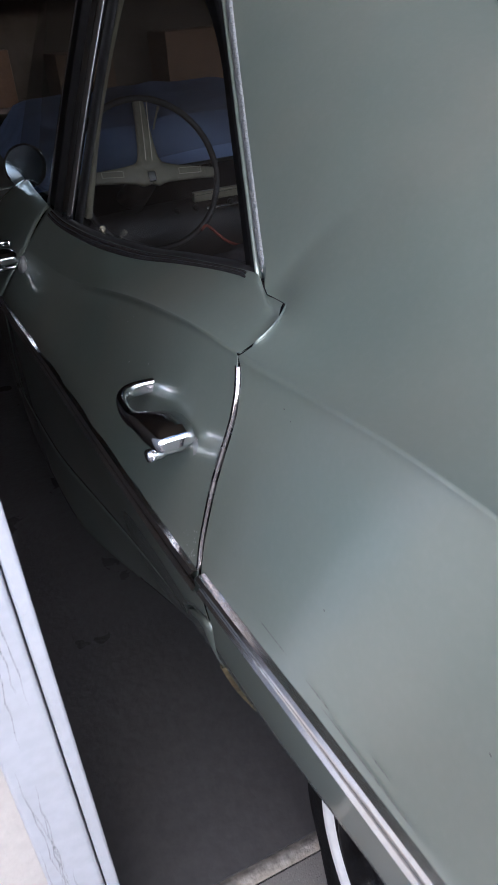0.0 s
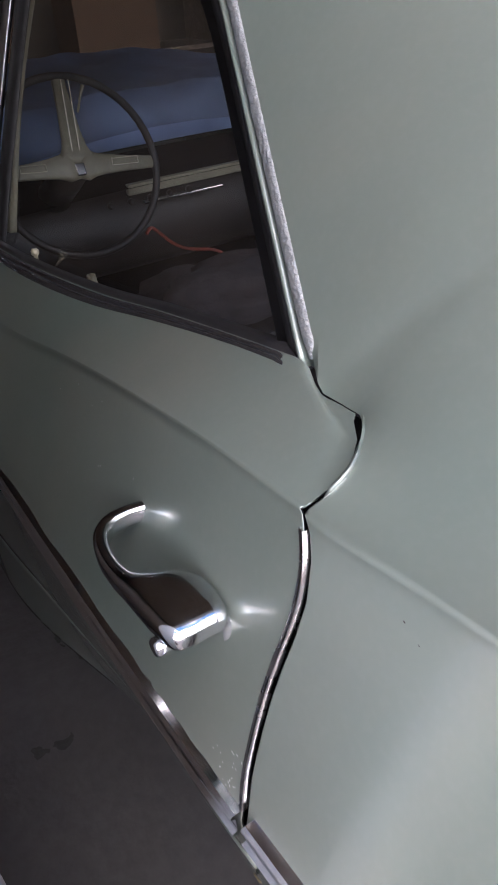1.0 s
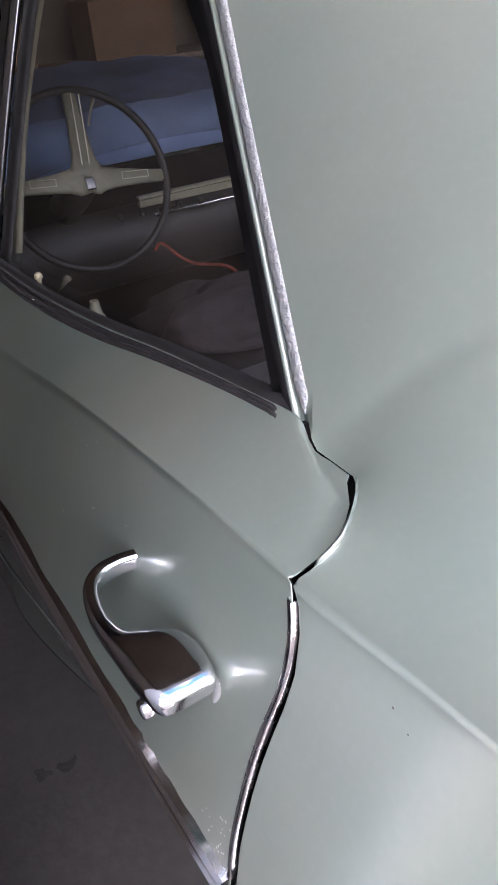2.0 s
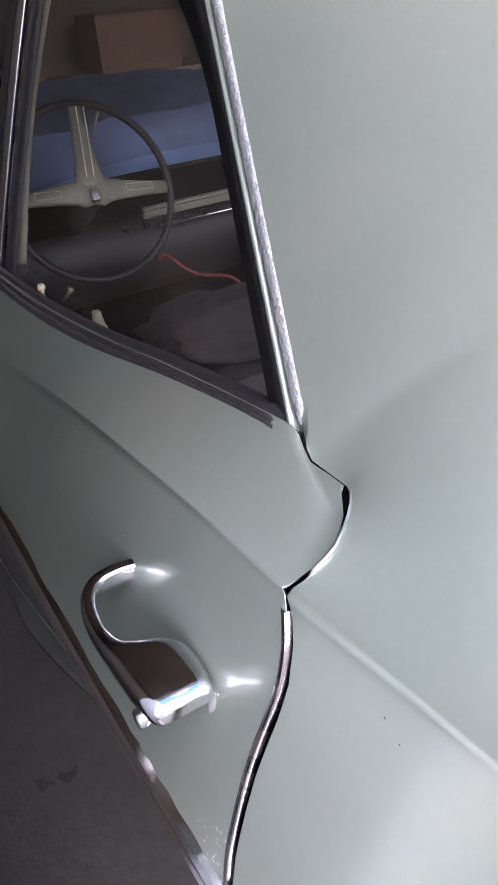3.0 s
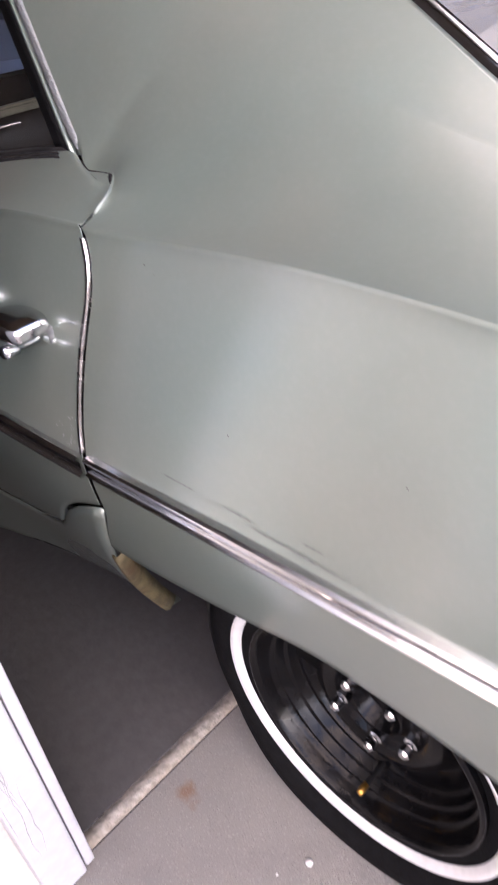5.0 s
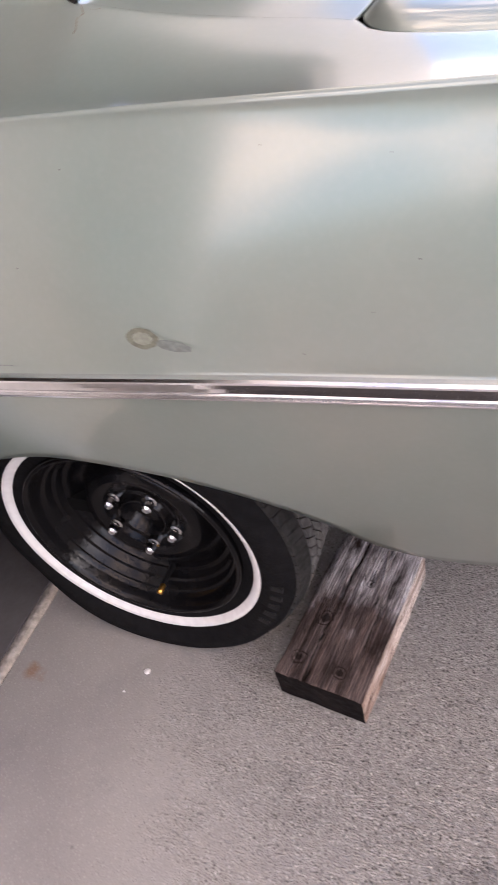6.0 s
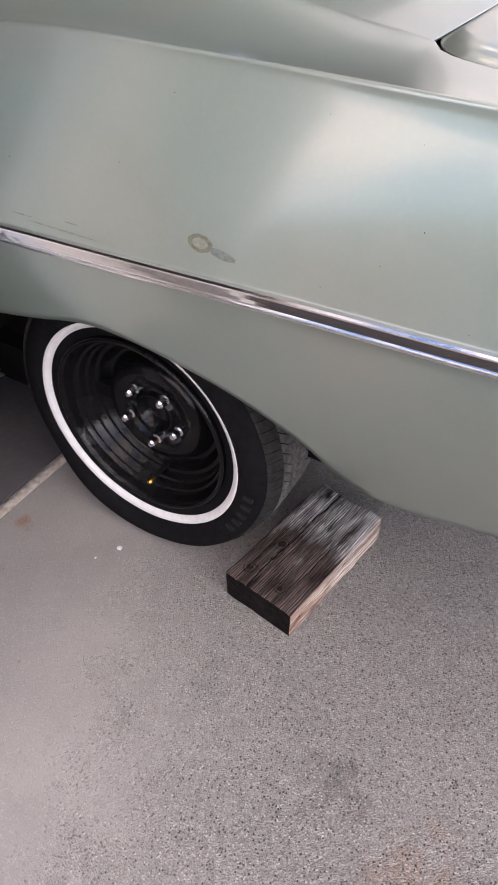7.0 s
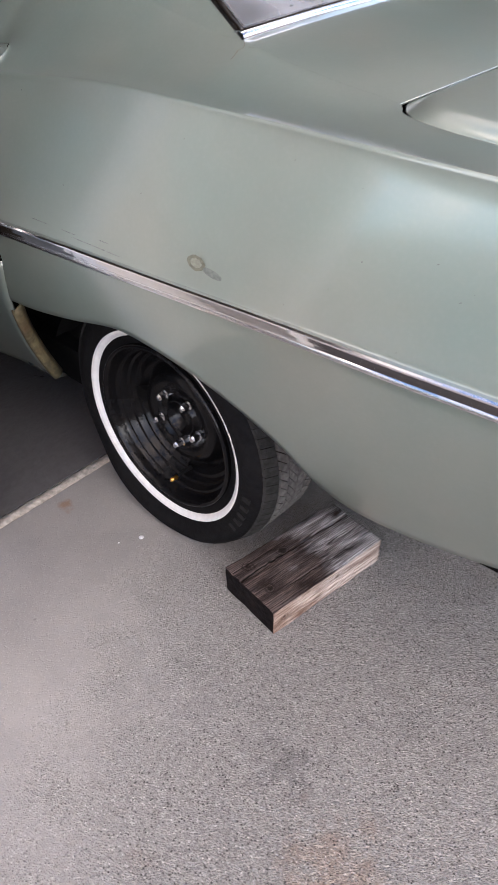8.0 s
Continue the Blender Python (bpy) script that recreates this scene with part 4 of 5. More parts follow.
# ---- door handles ----
def handle(dy, dz, dx=0.0):
    h = new("door_handle")
    h.parent = car
    h.location = (dx, dy, dz)
    h["label"] = "chrome loop door handle with a push button"
    arm = [(-0.068, 0.482), (-0.088, 0.4855), (-0.1055, 0.483), (-0.1165, 0.473), (-0.1222, 0.459), (-0.1246, 0.444), (-0.1248, 0.430)]
    sec = []

    def ring(cx, cy, nx, ny, hw, hz, zc=0.778, e=0.55):
        out = []
        for k in range(24):
            a = 2 * math.pi * k / 24
            q, r = (math.copysign(abs(v) ** e, v) for v in (math.cos(a), math.sin(a)))
            out.append((cx + nx * hw * q, cy + ny * hw * q, zc + hz * r))
        sec.append(out + [out[0]])

    line = [curve_at([(i, x, y) for i, (x, y) in enumerate(arm)], k / 4) for k in range(4 * (len(arm) - 1) + 1)]
    for k, (x, y) in enumerate(line):
        (x0, y0), (x1, y1) = line[max(k - 1, 0)], line[min(k + 1, len(line) - 1)]
        d = Vector((x1 - x0, y1 - y0)).normalized()
        ring(float(x), float(y), -d.y, d.x, 0.0062, 0.0090, 0.780, 0.6)
    body = [(0.0, 0.430, -0.1310, -0.1186, 0.0090), (1.0, 0.416, -0.1308, -0.1158, 0.0093), (2.0, 0.405, -0.1304, -0.1105, 0.0098), (3.0, 0.397, -0.1300, -0.100, 0.0103), (4.0, 0.3905, -0.1296, -0.086, 0.0108), (5.0, 0.380, -0.1288, -0.0775, 0.0112), (6.0, 0.364, -0.1275, -0.0750, 0.0112), (7.0, 0.350, -0.1250, -0.0755, 0.0108)]
    for k in range(1, 29):
        y, xo, xi, hz = (float(v) for v in curve_at(body, k / 4))
        ring((xo + xi) / 2, y, 1, 0, (xi - xo) / 2, hz, 0.780 + 0.005 * smoothstep(0, 3, k / 4), 0.6 - 0.08 * k / 28)
    for y, xo, xi, hz in ((0.3445, -0.1236, -0.0765, 0.0103), (0.3400, -0.1216, -0.0780, 0.0092), (0.3370, -0.1190, -0.0800, 0.0074), (0.3352, -0.1160, -0.0830, 0.0048)):
        ring((xo + xi) / 2, y, 1, 0, (xi - xo) / 2, hz, 0.7835, 0.52)
    bm = grid(sec)
    bmesh.ops.remove_doubles(bm, verts=bm.verts, dist=1e-5)
    bmesh.ops.holes_fill(bm, edges=bm.edges)
    bmesh.ops.recalc_face_normals(bm, faces=bm.faces)
    ob = part("grip", bm, M_CHROME, h, smooth=True)
    for p in ob.data.polygons:
        p.use_smooth = len(p.vertices) <= 8
    b = part("push_button", lathe([(0.0, -0.030), (0.006, -0.030), (0.0075, -0.028), (0.0075, -0.012), (0.0055, -0.011), (0.0055, 0.014)], 20), M_CHROME, h, smooth=True)
    b.location = (-0.098, 0.362, 0.7625)
    part("mount_pad", tube([(-0.064, 0.350, 0.764), (-0.074, 0.350, 0.765), (-0.079, 0.351, 0.766)], [0.021, 0.019, 0.012], seg=24), M_PAD, h, smooth=True)


handle(0.0, 0.004, 0.003)
handle(0.94, -0.041, -0.024)


# ---- wheels ----
def wheel(at, flip):
    w = new("wheel")
    w.parent = car
    w.location = at
    if flip:
        w.rotation_euler = (0, 0, math.pi)
    R = [(0.176, 0.012), (0.184, 0.009), (0.199, 0.004), (0.2125, -0.0045), (0.218, -0.0085), (0.234, -0.0105), (0.248, -0.007), (0.260, 0.002), (0.265, 0.010), (0.2685, 0.028), (0.2715, 0.09), (0.2685, 0.154), (0.263, 0.170), (0.235, 0.182), (0.19, 0.18), (0.17, 0.16)]
    bm = lathe(R, 96)
    for v in bm.verts:
        if v.co.z < 0.001 - at[2]:
            v.co.z = 0.001 - at[2]
        # the loaded sidewall bulges towards the ground
        if v.co.x < 0.06:
            v.co.x -= 0.016 * smoothstep(-0.10, -0.24, v.co.z) * smoothstep(0.214, 0.25, math.hypot(v.co.y, v.co.z))
    part("tyre", bm, M_RUBBER, w, smooth=True)
    # tread: slit shoulders, then rows of slanted blocks between grooves
    rows = {"shoulder_block": ((0.006, 0.034, 0.30, 84, 0.93), (0.146, 0.174, 0.30, 84, 0.93)),
            "tread_block": ((0.0385, 0.060, 0.9, 84, 0.86), (0.0635, 0.086, 1.5, 84, 0.84), (0.0895, 0.112, -1.5, 84, 0.84), (0.1155, 0.141, 0.9, 84, 0.86))}
    for kind, lanes in rows.items():
        bm = bmesh.new()
        for x0, x1, skew, n, fill in lanes:
            for k in range(n):
                step = 2 * math.pi / n
                a0 = (k + 0.5 * (x0 > 0.06)) * step
                quad = []
                for f in (0.0, 0.5, 1.0):
                    x = x0 + (x1 - x0) * f
                    rad = 0.2785 - 0.010 * max(0.0, abs(x - 0.09) / 0.084 - 0.62) / 0.38
                    quad += [(x, rad, a0 + skew * f * step), (x, rad, a0 + (skew * f + fill) * step)]
                if any(rad * math.sin(b) < 0.012 - at[2] for x, rad, b in quad):
                    continue
                top = [bm.verts.new((x, rad * math.cos(b), rad * math.sin(b))) for x, rad, b in quad]
                low = [bm.verts.new((x, (rad - 0.007) * math.cos(b), (rad - 0.007) * math.sin(b))) for x, rad, b in quad]
                for p, q, r, t in ((0, 1, 3, 2), (2, 3, 5, 4)):
                    bm.faces.new((top[p], top[q], top[r], top[t]))
                for p, q in ((0, 1), (1, 3), (3, 5), (5, 4), (4, 2), (2, 0)):
                    bm.faces.new((top[p], low[p], low[q], top[q]))
        tagged(part(kind, bm, M_TREAD if kind == "tread_block" else M_SHOULDER, w), kind="stuff")
    part("whitewall", lathe([(0.1985, 0.0045), (0.1998, 0.0018), (0.206, -0.0018), (0.2112, -0.0056), (0.2125, -0.0044)], 96), M_WHITEWALL, w, smooth=True)
    # raised writing on the sidewall, too worn to read: plain bars
    if at[0] == 0 and at[1] == 0:
        first = None
        for k in range(7):
            if first is None:
                bm = box(-0.0122, -0.008, -0.009, 0.009, -0.0050, 0.0050)
                first = mk = part("raised_mark", bm, M_MARK, w, bevel=0.001)
            else:
                mk = new("raised_mark", first.data)
                mk.parent = w
            a = radians(-46 + 6.0 * k)
            mk.location, mk.rotation_euler = (0, -0.2385 * math.cos(a), -0.2385 * math.sin(a) * -1.0), (-a, 0, 0)
    part("rim", lathe(crisp([(0.180, 0.012), (0.1815, 0.002), (0.1785, -0.002), (0.174, -0.001), (0.170, 0.006), (0.167, 0.020), (0.163, 0.029), (0.158, 0.029), (0.155, 0.044), (0.149, 0.046), (0.146, 0.061), (0.138, 0.060), (0.134, 0.070), (0.124, 0.079), (0.115, 0.081), (0.108, 0.068), (0.104, 0.056), (0.098, 0.049), (0.085, 0.046), (0.070, 0.050), (0.062, 0.058), (0.050, 0.062), (0.044, 0.060), (0.040, 0.050), (0.037, 0.048), (0.034, 0.075), (0.0, 0.078)]), 72), M_RIM, w, "black painted steel rim", smooth=True)
    for k in range(5):
        a = NUT_TURN + k * 2 * math.pi / 5
        n_ = part("lug_nut", lathe([(0.0, 0.026), (0.0055, 0.0265), (0.0082, 0.030), (0.0085, 0.040), (0.0068, 0.042), (0.0068, 0.044), (0.0105, 0.046), (0.0108, 0.060), (0.013, 0.066)], 8), M_CHROME, w)
        n_.location = (0, 0.05715 * math.cos(a), 0.05715 * math.sin(a))
    v = part("valve_cap", lathe([(0.0, -0.004), (0.0042, -0.003), (0.0050, 0.002), (0.0050, 0.014), (0.003, 0.0145)], 12), M_BRASS, w, smooth=True)
    st = part("valve_stem", lathe([(0.0036, 0.0142), (0.0036, 0.03), (0.005, 0.055)], 12), M_RUBBER, w, smooth=True)
    st.location = (0.004, -0.010, -0.130)
    v.location = (0.004, -0.010, -0.130)
    return w


NUT_TURN = 0.902
wheel((0, 0, 0.268), False)
wheel((2 * CX, 0, 0.268), True)
wheel((0, 2.79, 0.268), False)
wheel((2 * CX, 2.79, 0.268), True)


# ---- rub strip along the flank ----
def strip(y0, y1, zc, h, out, n=70):
    P = []
    for i in range(n + 1):
        y = y0 + (y1 - y0) * i / n
        z = zc + 0.012 * smoothstep(0.0, -0.9, y) - 0.012 * smoothstep(0.35, 1.2, y)
        x = side(y, z)
        P.append([(x + (side(y, z + dz * h) - x) * (1.0 if o < 0 else 0.2) - out * o, y, z + dz * h) for dz, o in ((0.5, -0.3), (0.5, 0.55), (0.44, 0.95), (0.36, 1.0), (0.29, 0.55), (0.24, 0.44), (0.0, 0.45), (-0.24, 0.44), (-0.29, 0.55), (-0.36, 1.0), (-0.44, 0.95), (-0.5, 0.55), (-0.5, -0.3))])
    for Q, f in ((P, False), (mirrored(P), True)):
        bm = grid(Q, f)
        bm.faces.ensure_lookup_table()
        for k, face in enumerate(bm.faces):
            face.material_index = 1 if 4 <= k % 12 <= 7 else 0
        part("side_trim", bm, [M_STEEL, M_GROOVE], car, "bright metal rub strip with a grooved face")


strip(-1.08, 0.2685, 0.6550, 0.0235, 0.0085)
strip(0.2815, 1.350, 0.6480, 0.0280, 0.0085)
strip(1.372, 2.25, 0.6385, 0.0225, 0.0085)

# ---- marks on the paint ----
def blemish(name, y, z, ry, rz, tilt, material, label, ring=0.0):
    P = []
    for k in range(29):
        a = 2 * math.pi * k / 28
        row = []
        for r in ((ring, 1.0) if ring else (0.0, 0.5, 1.0)):
            wob = 1 + 0.12 * noise.noise((math.cos(a) * 2 + y * 40, math.sin(a) * 2, r))
            yy = y + (ry * math.cos(a) * math.cos(tilt) - rz * math.sin(a) * math.sin(tilt)) * r * wob
            zz = z + (ry * math.cos(a) * math.sin(tilt) + rz * math.sin(a) * math.cos(tilt)) * r * wob
            row.append((side(yy, zz) - 0.0012, yy, zz))
        P.append(row)
    part(name, grid(P), material, car, label, smooth=True)


blemish("paint_stain", -0.206, 0.704, 0.017, 0.010, 0.1, M_STAINRING, "yellowish ring stain on the paint", 0.62)
blemish("paint_stain", -0.206, 0.704, 0.010, 0.006, 0.1, M_STAINMID, "pale centre of the ring stain")
blemish("paint_stain", -0.238, 0.697, 0.019, 0.005, 0.15, M_STAINDARK, "grey smear on the paint")
for ya, yb, za in ((0.165, 0.115, 0.686), (0.085, 0.050, 0.684), (-0.002, -0.028, 0.688), (0.06, -0.06, 0.677)):
    blemish("paint_scratch", (ya + yb) / 2, za, abs(ya - yb) / 2, 0.0007, 0.03, M_SCRATCH, "fine dark scratch")
random.seed(11)
for k in range(14):
    r = random.uniform(0.0004, 0.0009)
    blemish("paint_chip", random.uniform(-0.62, 0.22), random.uniform(0.675, 0.865), r, r * random.uniform(0.7, 1.6), random.uniform(0, 3), M_CHIP, "tiny dark chip in the paint")

for k in range(22):
    blemish("paint_fleck", random.uniform(0.292, 0.325), random.uniform(0.664, 0.70), 0.0006, random.uniform(0.0004, 0.0011), random.uniform(0, 3), M_FLECK, "pale fleck of chipped paint by the door edge")
for k in range(10):
    blemish("paint_fleck", random.uniform(0.33, 0.75), random.uniform(0.70, 0.83), 0.0006, 0.0008, random.uniform(0, 3), M_FLECK, "pale fleck of dust on the door")


def on_panel(x, y):
    """A point on top of the near quarter panel."""
    hit = QUARTER.ray_cast(Vector((x, y, 1.5)), Vector((0, 0, -1)))[0]
    return hit + Vector((-0.0003, 0, 0.0005))


# brown cracks running out from the rear window's corner
for path, wide in ((((0.128, -0.127), (0.118, -0.133), (0.112, -0.128), (0.101, -0.131), (0.094, -0.129)), 0.0004), (((0.125, -0.132), (0.123, -0.142), (0.127, -0.150)), 0.0004)):
    P = []
    for (xa, ya), (xb, yb) in zip(path, path[1:]):
        for k in range(4):
            x, y = xa + (xb - xa) * k / 4, ya + (yb - ya) * k / 4
            w_ = wide * random.uniform(0.5, 1.4)
            P.append([tuple(on_panel(x, y - w_)), tuple(on_panel(x, y + w_))])
    part("rust_crack", grid(P), M_RUSTCRACK, car, "brown crack in the paint by the rear window")
# lap seam from the rear window's corner to the trunk lid
P = []
for k in range(21):
    y = -0.124 - 0.258 * k / 20
    x, z = deck_edge(y)
    P.append([(float(x) - 0.0002, y, float(z) + 0.0005), (float(x) + 0.0004, y, float(z) + 0.0006)])
part("lap_seam", grid(P), M_SCRATCH, car, "dark cracked lap seam")

# ---- cabin ----
part("dashboard", grid([[(0.10 + 1.36 * k / 20, 1.98 - 0.10 * math.sin(a) + 0.12, 0.500 + 0.130 * math.cos(a)) for a in [radians(d) for d in (-60, -20, 10, 40, 70, 100, 140, 170)]] for k in range(21)]), M_VINYL, car, "dark padded dashboard", smooth=True)
part("dash_panel", box(0.56, 1.10, 1.962, 1.985, 0.622, 0.652), M_OLIVE, car, "olive dashboard panel", bevel=0.004)
part("dash_strip", box(0.60, 0.86, 1.955, 1.975, 0.592, 0.600), M_STEEL, car, "thin bright strip on the dashboard", bevel=0.002)
for k in range(5):
    kn = part("dash_knob", lathe([(0.0, -0.012), (0.007, -0.011), (0.009, -0.004), (0.009, 0.006), (0.005, 0.010)], 12), M_VINYL, car, smooth=True)
    kn.location, kn.rotation_euler = (0.50 + 0.062 * k, 1.962, 0.607), (0, 0, math.pi / 2)
crank = part("window_crank", lathe([(0.0, -0.034), (0.008, -0.034), (0.0115, -0.030), (0.012, -0.014), (0.009, -0.010), (0.006, 0.010)], 16), M_OLIVE, car, "worn olive window crank knob", smooth=True)
crank.location, crank.rotation_euler = (0.080, 0.965, 0.800), (0, -math.pi / 2, radians(30))
part("front_bench", box(0.14, 1.42, 1.02, 1.55, 0.30, 0.48), M_VINYL, car, bevel=0.05)
part("front_backrest", box(0.14, 1.42, 0.86, 1.04, 0.36, 0.70), M_VINYL, car, bevel=0.07)
part("rear_bench", box(0.16, 1.40, 0.22, 0.62, 0.30, 0.50), M_VINYL, car, bevel=0.05)
part("rear_backrest", box(0.18, 1.38, 0.02, 0.24, 0.40, 0.88), M_VINYL, car, bevel=0.05)
part("parcel_shelf", box(0.16, 1.40, -0.13, 0.10, 0.885, 0.90), M_VINYL, car)
part("door_lining", grid([[(side(y, z) + 0.045, y, z) for z in (0.40, 0.60, 0.70, 0.745)] for y in (0.42, 0.7, 1.0, 1.18)]), M_VINYL, car, smooth=True)
part("cabin_floor", box(0.06, 1.50, 0.1, 2.2, 0.25, 0.28), M_SHADEBLACK, car)
sw = new("steering_wheel")
sw.parent = car
sw.matrix_basis = pose(0.368, 1.80, 0.762, -22, 0, 0)
ring = [(0.208 * math.cos(2 * math.pi * k / 48), 0, 0.208 * math.sin(2 * math.pi * k / 48)) for k in range(49)]
part("wheel_rim", tube(ring, 0.0095, seg=10, up=(0, 1, 0), caps=False), M_VINYL, sw, "thin black rim", smooth=True)
for ang, wd in ((84, 0.025), (-6, 0.023), (176, 0.023)):
    turn = Matrix.Rotation(-radians(ang), 4, "Y")
    P = []
    for r, h, d in ((0.0, wd * 1.3, -0.030), (0.024, wd * 1.55, -0.029), (0.045, wd * 1.15, -0.026), (0.075, wd * 0.95, -0.021), (0.14, wd * 0.72, -0.012), (0.200, wd * 0.60, -0.004)):
        P.append([(r, d + 0.012, -h), (r, d + 0.002, -h), (r, d, -h * 0.7), (r, d - 0.002, 0), (r, d, h * 0.7), (r, d + 0.002, h), (r, d + 0.012, h)])
    sp = part("spoke", grid([[tuple(turn @ Vector(p)) for p in row] for row in P]), M_OLIVE, sw, "olive tapered spoke", smooth=True, thick=0.004)
    bm = bmesh.new()
    if ang == 84:
        # long ribs down the upright spoke
        for a, b in ((-0.010, -0.008), (0.008, 0.010)):
            box(0.03, 0.19, -0.0245, -0.0225, a, b, bm, turn @ Matrix.Rotation(radians(-8), 4, "Z"))
    else:
        # an outlined pad on each arm
        for xa, xb, a, b in ((0.085, 0.150, -0.0085, -0.0072), (0.085, 0.150, 0.0072, 0.0085), (0.085, 0.0865, -0.0072, 0.0072), (0.1485, 0.150, -0.0072, 0.0072)):
            box(xa, xb, -0.0250, -0.0225, a, b, bm, turn @ Matrix.Rotation(radians(-8), 4, "Z"))
    part("spoke_line", bm, M_LINE, sw)
part("horn_emblem", box(-0.014, 0.010, -0.040, -0.030, -0.026, 0.002), M_STEEL, sw, "bright horn emblem", bevel=0.003)
part("column", tube([(0, 0.0, 0), (0, 0.25, -0.02)], [0.035, 0.045], seg=16), M_VINYL, sw, smooth=True)
part("shift_lever", tube([(0.06, 0.04, 0.13), (0.075, 0.03, 0.165), (0.085, 0.02, 0.185)], [0.003, 0.003, 0.005], seg=8), M_OLIVE, sw, smooth=True)

# crumpled dark cloths and a red cord thrown on the front seat
random.seed(5)
for cx, cy, cz, rx, ry, rz in ((0.46, 1.36, 0.50, 0.20, 0.16, 0.10), (0.70, 1.25, 0.50, 0.17, 0.18, 0.13), (0.36, 0.98, 0.71, 0.17, 0.10, 0.05), (0.90, 1.38, 0.50, 0.16, 0.14, 0.12)):
    bm = bmesh.new()
    bmesh.ops.create_icosphere(bm, subdivisions=4, radius=1.0)
    for v in bm.verts:
        fold = 1 + 0.35 * noise.noise(v.co * 2.2 + Vector((cx * 9, cy * 9, 0))) + 0.16 * abs(noise.noise(v.co * 6 + Vector((cx, 0, 0))))
        v.co = Vector((v.co.x * rx, v.co.y * ry, max(v.co.z, -0.15) * rz)) * fold
    rag = part("crumpled_cloth", bm, M_RAG, smooth=True)
    rag.location = (cx, cy, cz)
    tagged(rag, "dark crumpled cloth lying on the car's seat", "cloth", group="cloths on the seat")
cord = [(0.40 + 0.17 * t, 1.50 + 0.05 * math.sin(5 * t), 0.665 - 0.085 * t + 0.012 * math.sin(9 * t)) for t in [k / 24 for k in range(25)]]
tagged(part("red_cord", tube(cord, 0.004, seg=8), M_REDCORD, smooth=True), "thin red cord lying over the dark cloths", "cord")

# round chrome mirror on the front door
mir = new("side_mirror")
mir.parent = car
mir.matrix_basis = pose(0.062, 1.98, 0.803, 0, 0, 0)
part("mirror_shell", lathe([(0.058, 0.0), (0.062, 0.006), (0.060, 0.015), (0.045, 0.028), (0.015, 0.036), (0.0, 0.037)], 32), M_CHROME, mir, smooth=True).rotation_euler = (0, 0, math.pi / 2)
part("mirror_glass", lathe([(0.0, 0.002), (0.057, 0.002)], 32), M_MIRROR, mir).rotation_euler = (0, 0, math.pi / 2)
part("mirror_stalk", tube([(0, 0.02, -0.03), (-0.02, 0.02, -0.055)], 0.008, seg=10), M_CHROME, mir, smooth=True)

# ---- things in the garage beyond the car ----
# tarp added over the hood to supply the blue tone beyond the dashboard
P = []
for i in range(33):
    s = i / 32
    row = []
    for j in range(21):
        y = 2.152 + (0.004 * j if j < 3 else 0.008 + 1.25 * (j - 2) / 18)
        xl, zl = (float(v) for v in curve_at(BELT, y))
        c = 1 - abs(2 * s - 1) ** 2.4
        dome = smoothstep(0, 0.10, s) * smoothstep(1.0, 0.90, s) * smoothstep(20, 17, j)
        z = zl + 0.030 * c + 0.010 + dome * (0.12 + 0.02 * noise.noise((i * 0.3, j * 0.35, 1)))
        if j == 0:
            z = 0.690 + 0.02 * c
        row.append((xl + 0.02 + (2 * CX - 2 * xl - 0.04) * s, y, z))
    P.append(row)
tarp = tagged(part("blue_tarp", grid(P), M_BLUE, smooth=True, thick=0.003), "crumpled blue tarp added on the hood for the blue tone there", "tarp")
shelf = thing("wall_shelf", "brown wooden shelf on the garage back wall", "shelf", (1.2, 5.2, 0))
part("board", box(-1.6, 1.6, 0, 0.5, 0.62, 0.65), M_CEIL, shelf)
part("board", box(-1.6, 1.6, 0, 0.5, 1.30, 1.33), M_CEIL, shelf)
part("upright", box(-1.6, -1.55, 0, 0.5, 0, 1.33), M_CEIL, shelf)
part("upright", box(1.55, 1.6, 0, 0.5, 0, 1.33), M_CEIL, shelf)
for k, (x, w_, h_) in enumerate(((-1.1, 0.5, 0.34), (-0.3, 0.4, 0.28), (0.5, 0.6, 0.36))):
    b = thing("cardboard_box", "closed brown cardboard box on the shelf", "box", (1.2 + x, 5.24, 0.65), group="boxes on the shelf")
    part("carton", box(0, w_, 0, 0.4, 0, h_), M_CARD, b, bevel=0.005)

# ---- timber chock behind the wheel ----
chock = thing("wood_block", "short weathered timber block wedged behind the tyre", "wood block", (0.0815, -0.3065, 0.0))
chock.rotation_euler = (0, 0, radians(-8.5))
bm = box(-0.145, 0.145, -0.0715, 0.0715, 0.0, 0.062)
bmesh.ops.subdivide_edges(bm, edges=bm.edges, cuts=44, use_grid_fill=True)
CRACKS = ((0.026, 0.0018, 0.007, -0.145, 0.145), (-0.012, 0.0010, 0.003, -0.02, 0.13), (0.048, 0.0010, 0.003, -0.145, 0.03), (-0.045, 0.0010, 0.0025, -0.1, 0.145))
KNOTS = ((-0.105, 0.048, 0.011), (-0.112, -0.020, 0.009), (-0.02, 0.040, 0.010), (0.055, -0.006, 0.008))
GOUGES = ((0.010, -0.036, 0.013, 0.003), (0.070, -0.012, 0.003, 0.007))
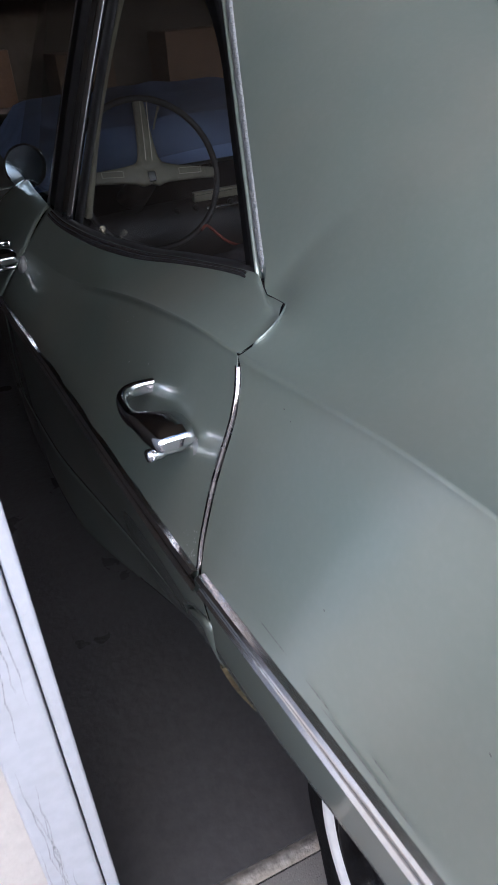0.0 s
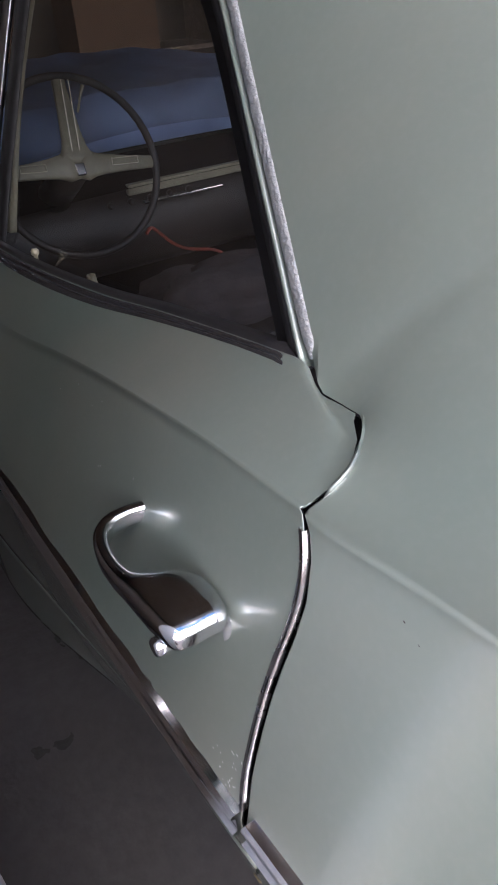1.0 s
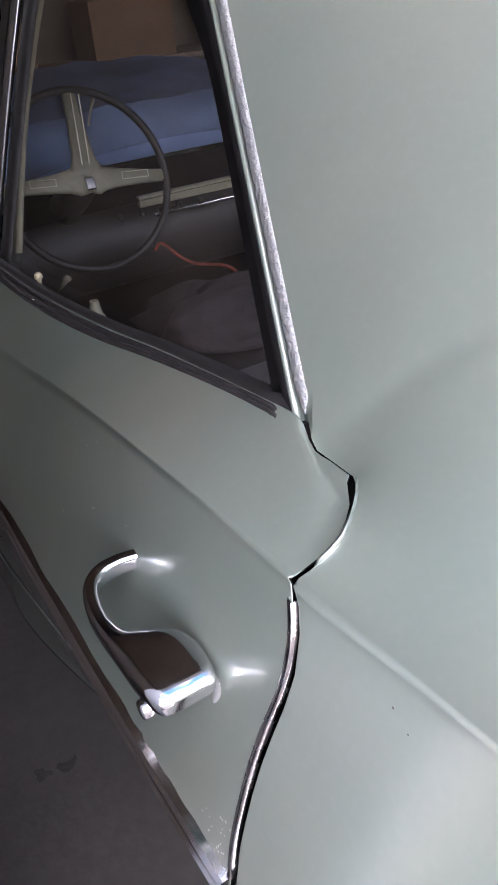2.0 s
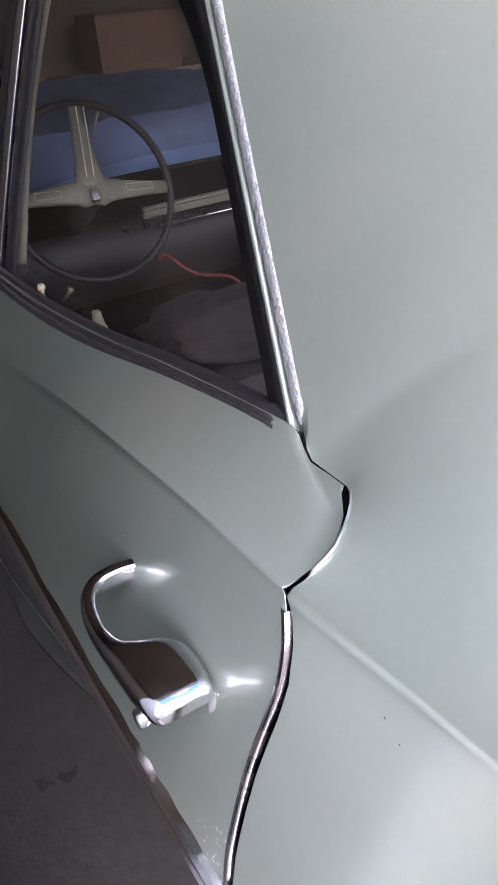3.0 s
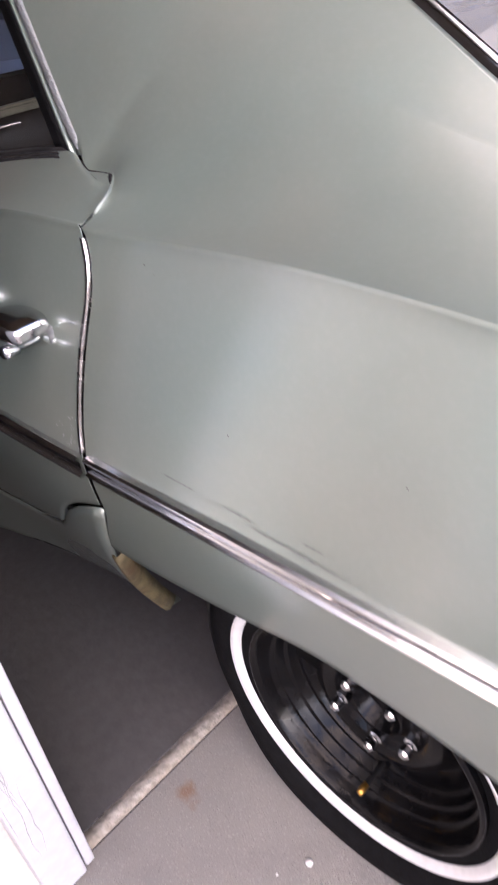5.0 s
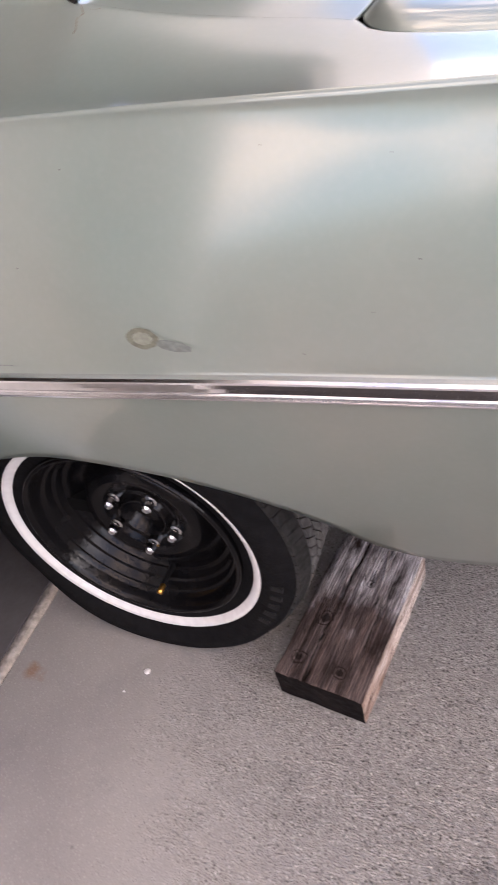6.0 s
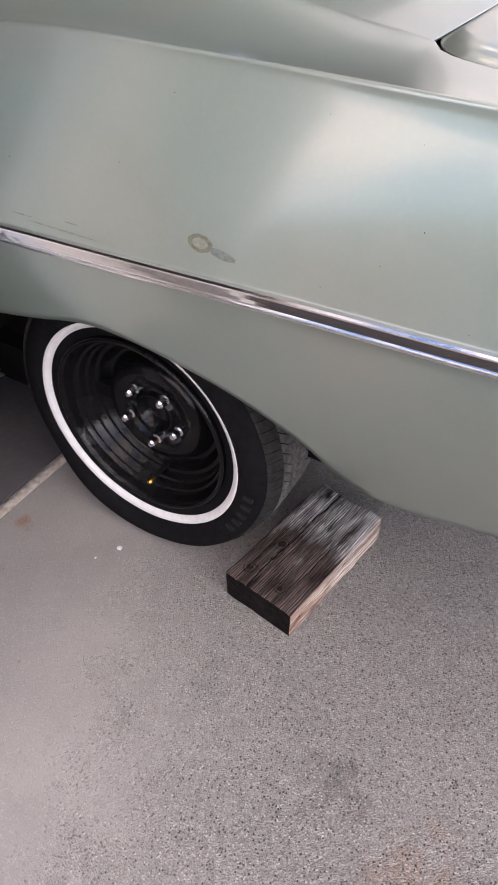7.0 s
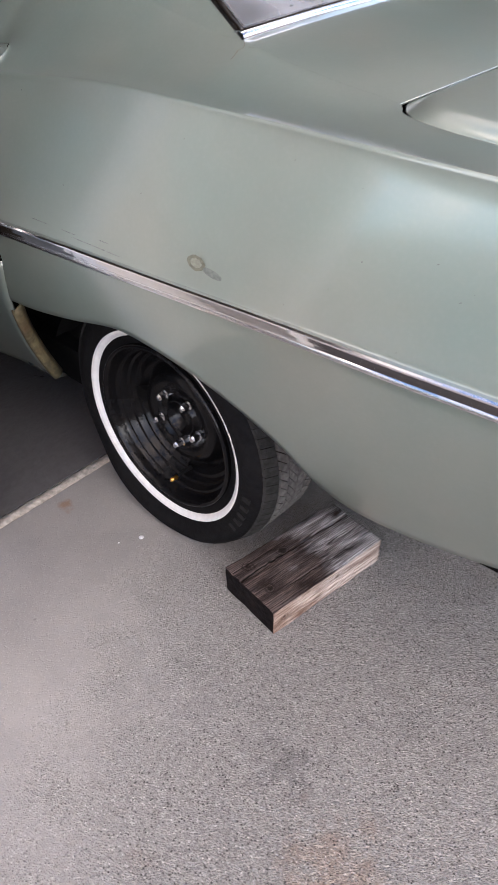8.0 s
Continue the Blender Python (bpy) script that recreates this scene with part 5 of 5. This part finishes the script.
for v in bm.verts:
    x, y, z = v.co
    corner = noise.noise((x * 22, y * 22, z * 22))
    if z > 0.060:
        ridge = 0.0007 * math.sin(y * 1500 + 5 * noise.noise((x * 5, y * 30, 0)))
        dz = ridge + 0.0016 * noise.noise((x * 8, y * 45, 2)) - 0.0022 * (y > 0.066) * (1 + corner) - 0.002 * (y < -0.067) * (1 + corner)
        for cy, w, deep, xa, xb in CRACKS:
            off = abs(y - cy - 0.006 * noise.noise((x * 12, cy * 50, 0)))
            if xa < x < xb and off < 2.4 * w:
                dz -= deep * (1 - off / (2.4 * w))
        for kx, ky, kr in KNOTS:
            r = math.hypot((x - kx) * 0.8, y - ky) / kr
            if r < 1.3:
                dz -= 0.0022 * math.sin(r * 7) ** 2 * (1.3 - r)
        for kx, ky, ra, rb in GOUGES:
            r = math.hypot((x - kx) / ra, (y - ky) / rb)
            if r < 1:
                dz -= 0.006 * (1 - r)
        v.co.z += dz
    if abs(y) > 0.070:
        v.co.y += math.copysign(0.0009 * math.sin(z * 900 + 3 * noise.noise((x * 6, 0, 0))) + 0.0012 * corner, y)
    if abs(x) > 0.144:
        v.co.x += 0.0016 * noise.noise((5, y * 30, z * 30))
bm.normal_update()
for f in bm.faces:
    c = f.calc_center_median()
    f.smooth = True
    if c.x < -0.1400 and abs(f.normal.x) > 0.6:
        f.material_index = 2
    elif c.y < -0.0690 and f.normal.y < -0.5:
        f.material_index = 1
part("timber", bm, [M_WOOD, M_WOODSIDE, M_CHAR], chock)

# ---- small things ----
random.seed(7)
for k in range(16):
    x0, z0 = -0.072 + 0.045 * random.random(), 0.12 + 1.0 * random.random()
    n = random.randint(8, 18)
    bm = bmesh.new()
    x, P = x0, []
    for i in range(n):
        x = min(-0.028, max(-0.073, x + random.uniform(-0.0022, 0.0022)))
        w_ = 0.00055 * math.sin(math.pi * (i + 0.5) / n) * random.uniform(0.6, 1.6)
        P.append([(x - w_, -0.0144, z0 + 0.014 * i), (x + w_, -0.0144, z0 + 0.014 * i)])
    part("paint_crack", grid(P, bm=bm), M_CRACK, jamb)
for k, (x, y, r) in enumerate(((-0.072, 0.023, 0.006), (-0.115, 0.048, 0.0022))):
    bm = bmesh.new()
    bmesh.ops.create_icosphere(bm, subdivisions=2, radius=r)
    for v in bm.verts:
        v.co.z = v.co.z * 0.3 + r * 0.25
        v.co += v.co * 0.15 * noise.noise(v.co * 300)
    tagged(part("pebble", bm, M_WHITEWALL, smooth=True), "small white pebble on the concrete", "pebble", group="white pebbles on the driveway").location = (x, y, 0.001)
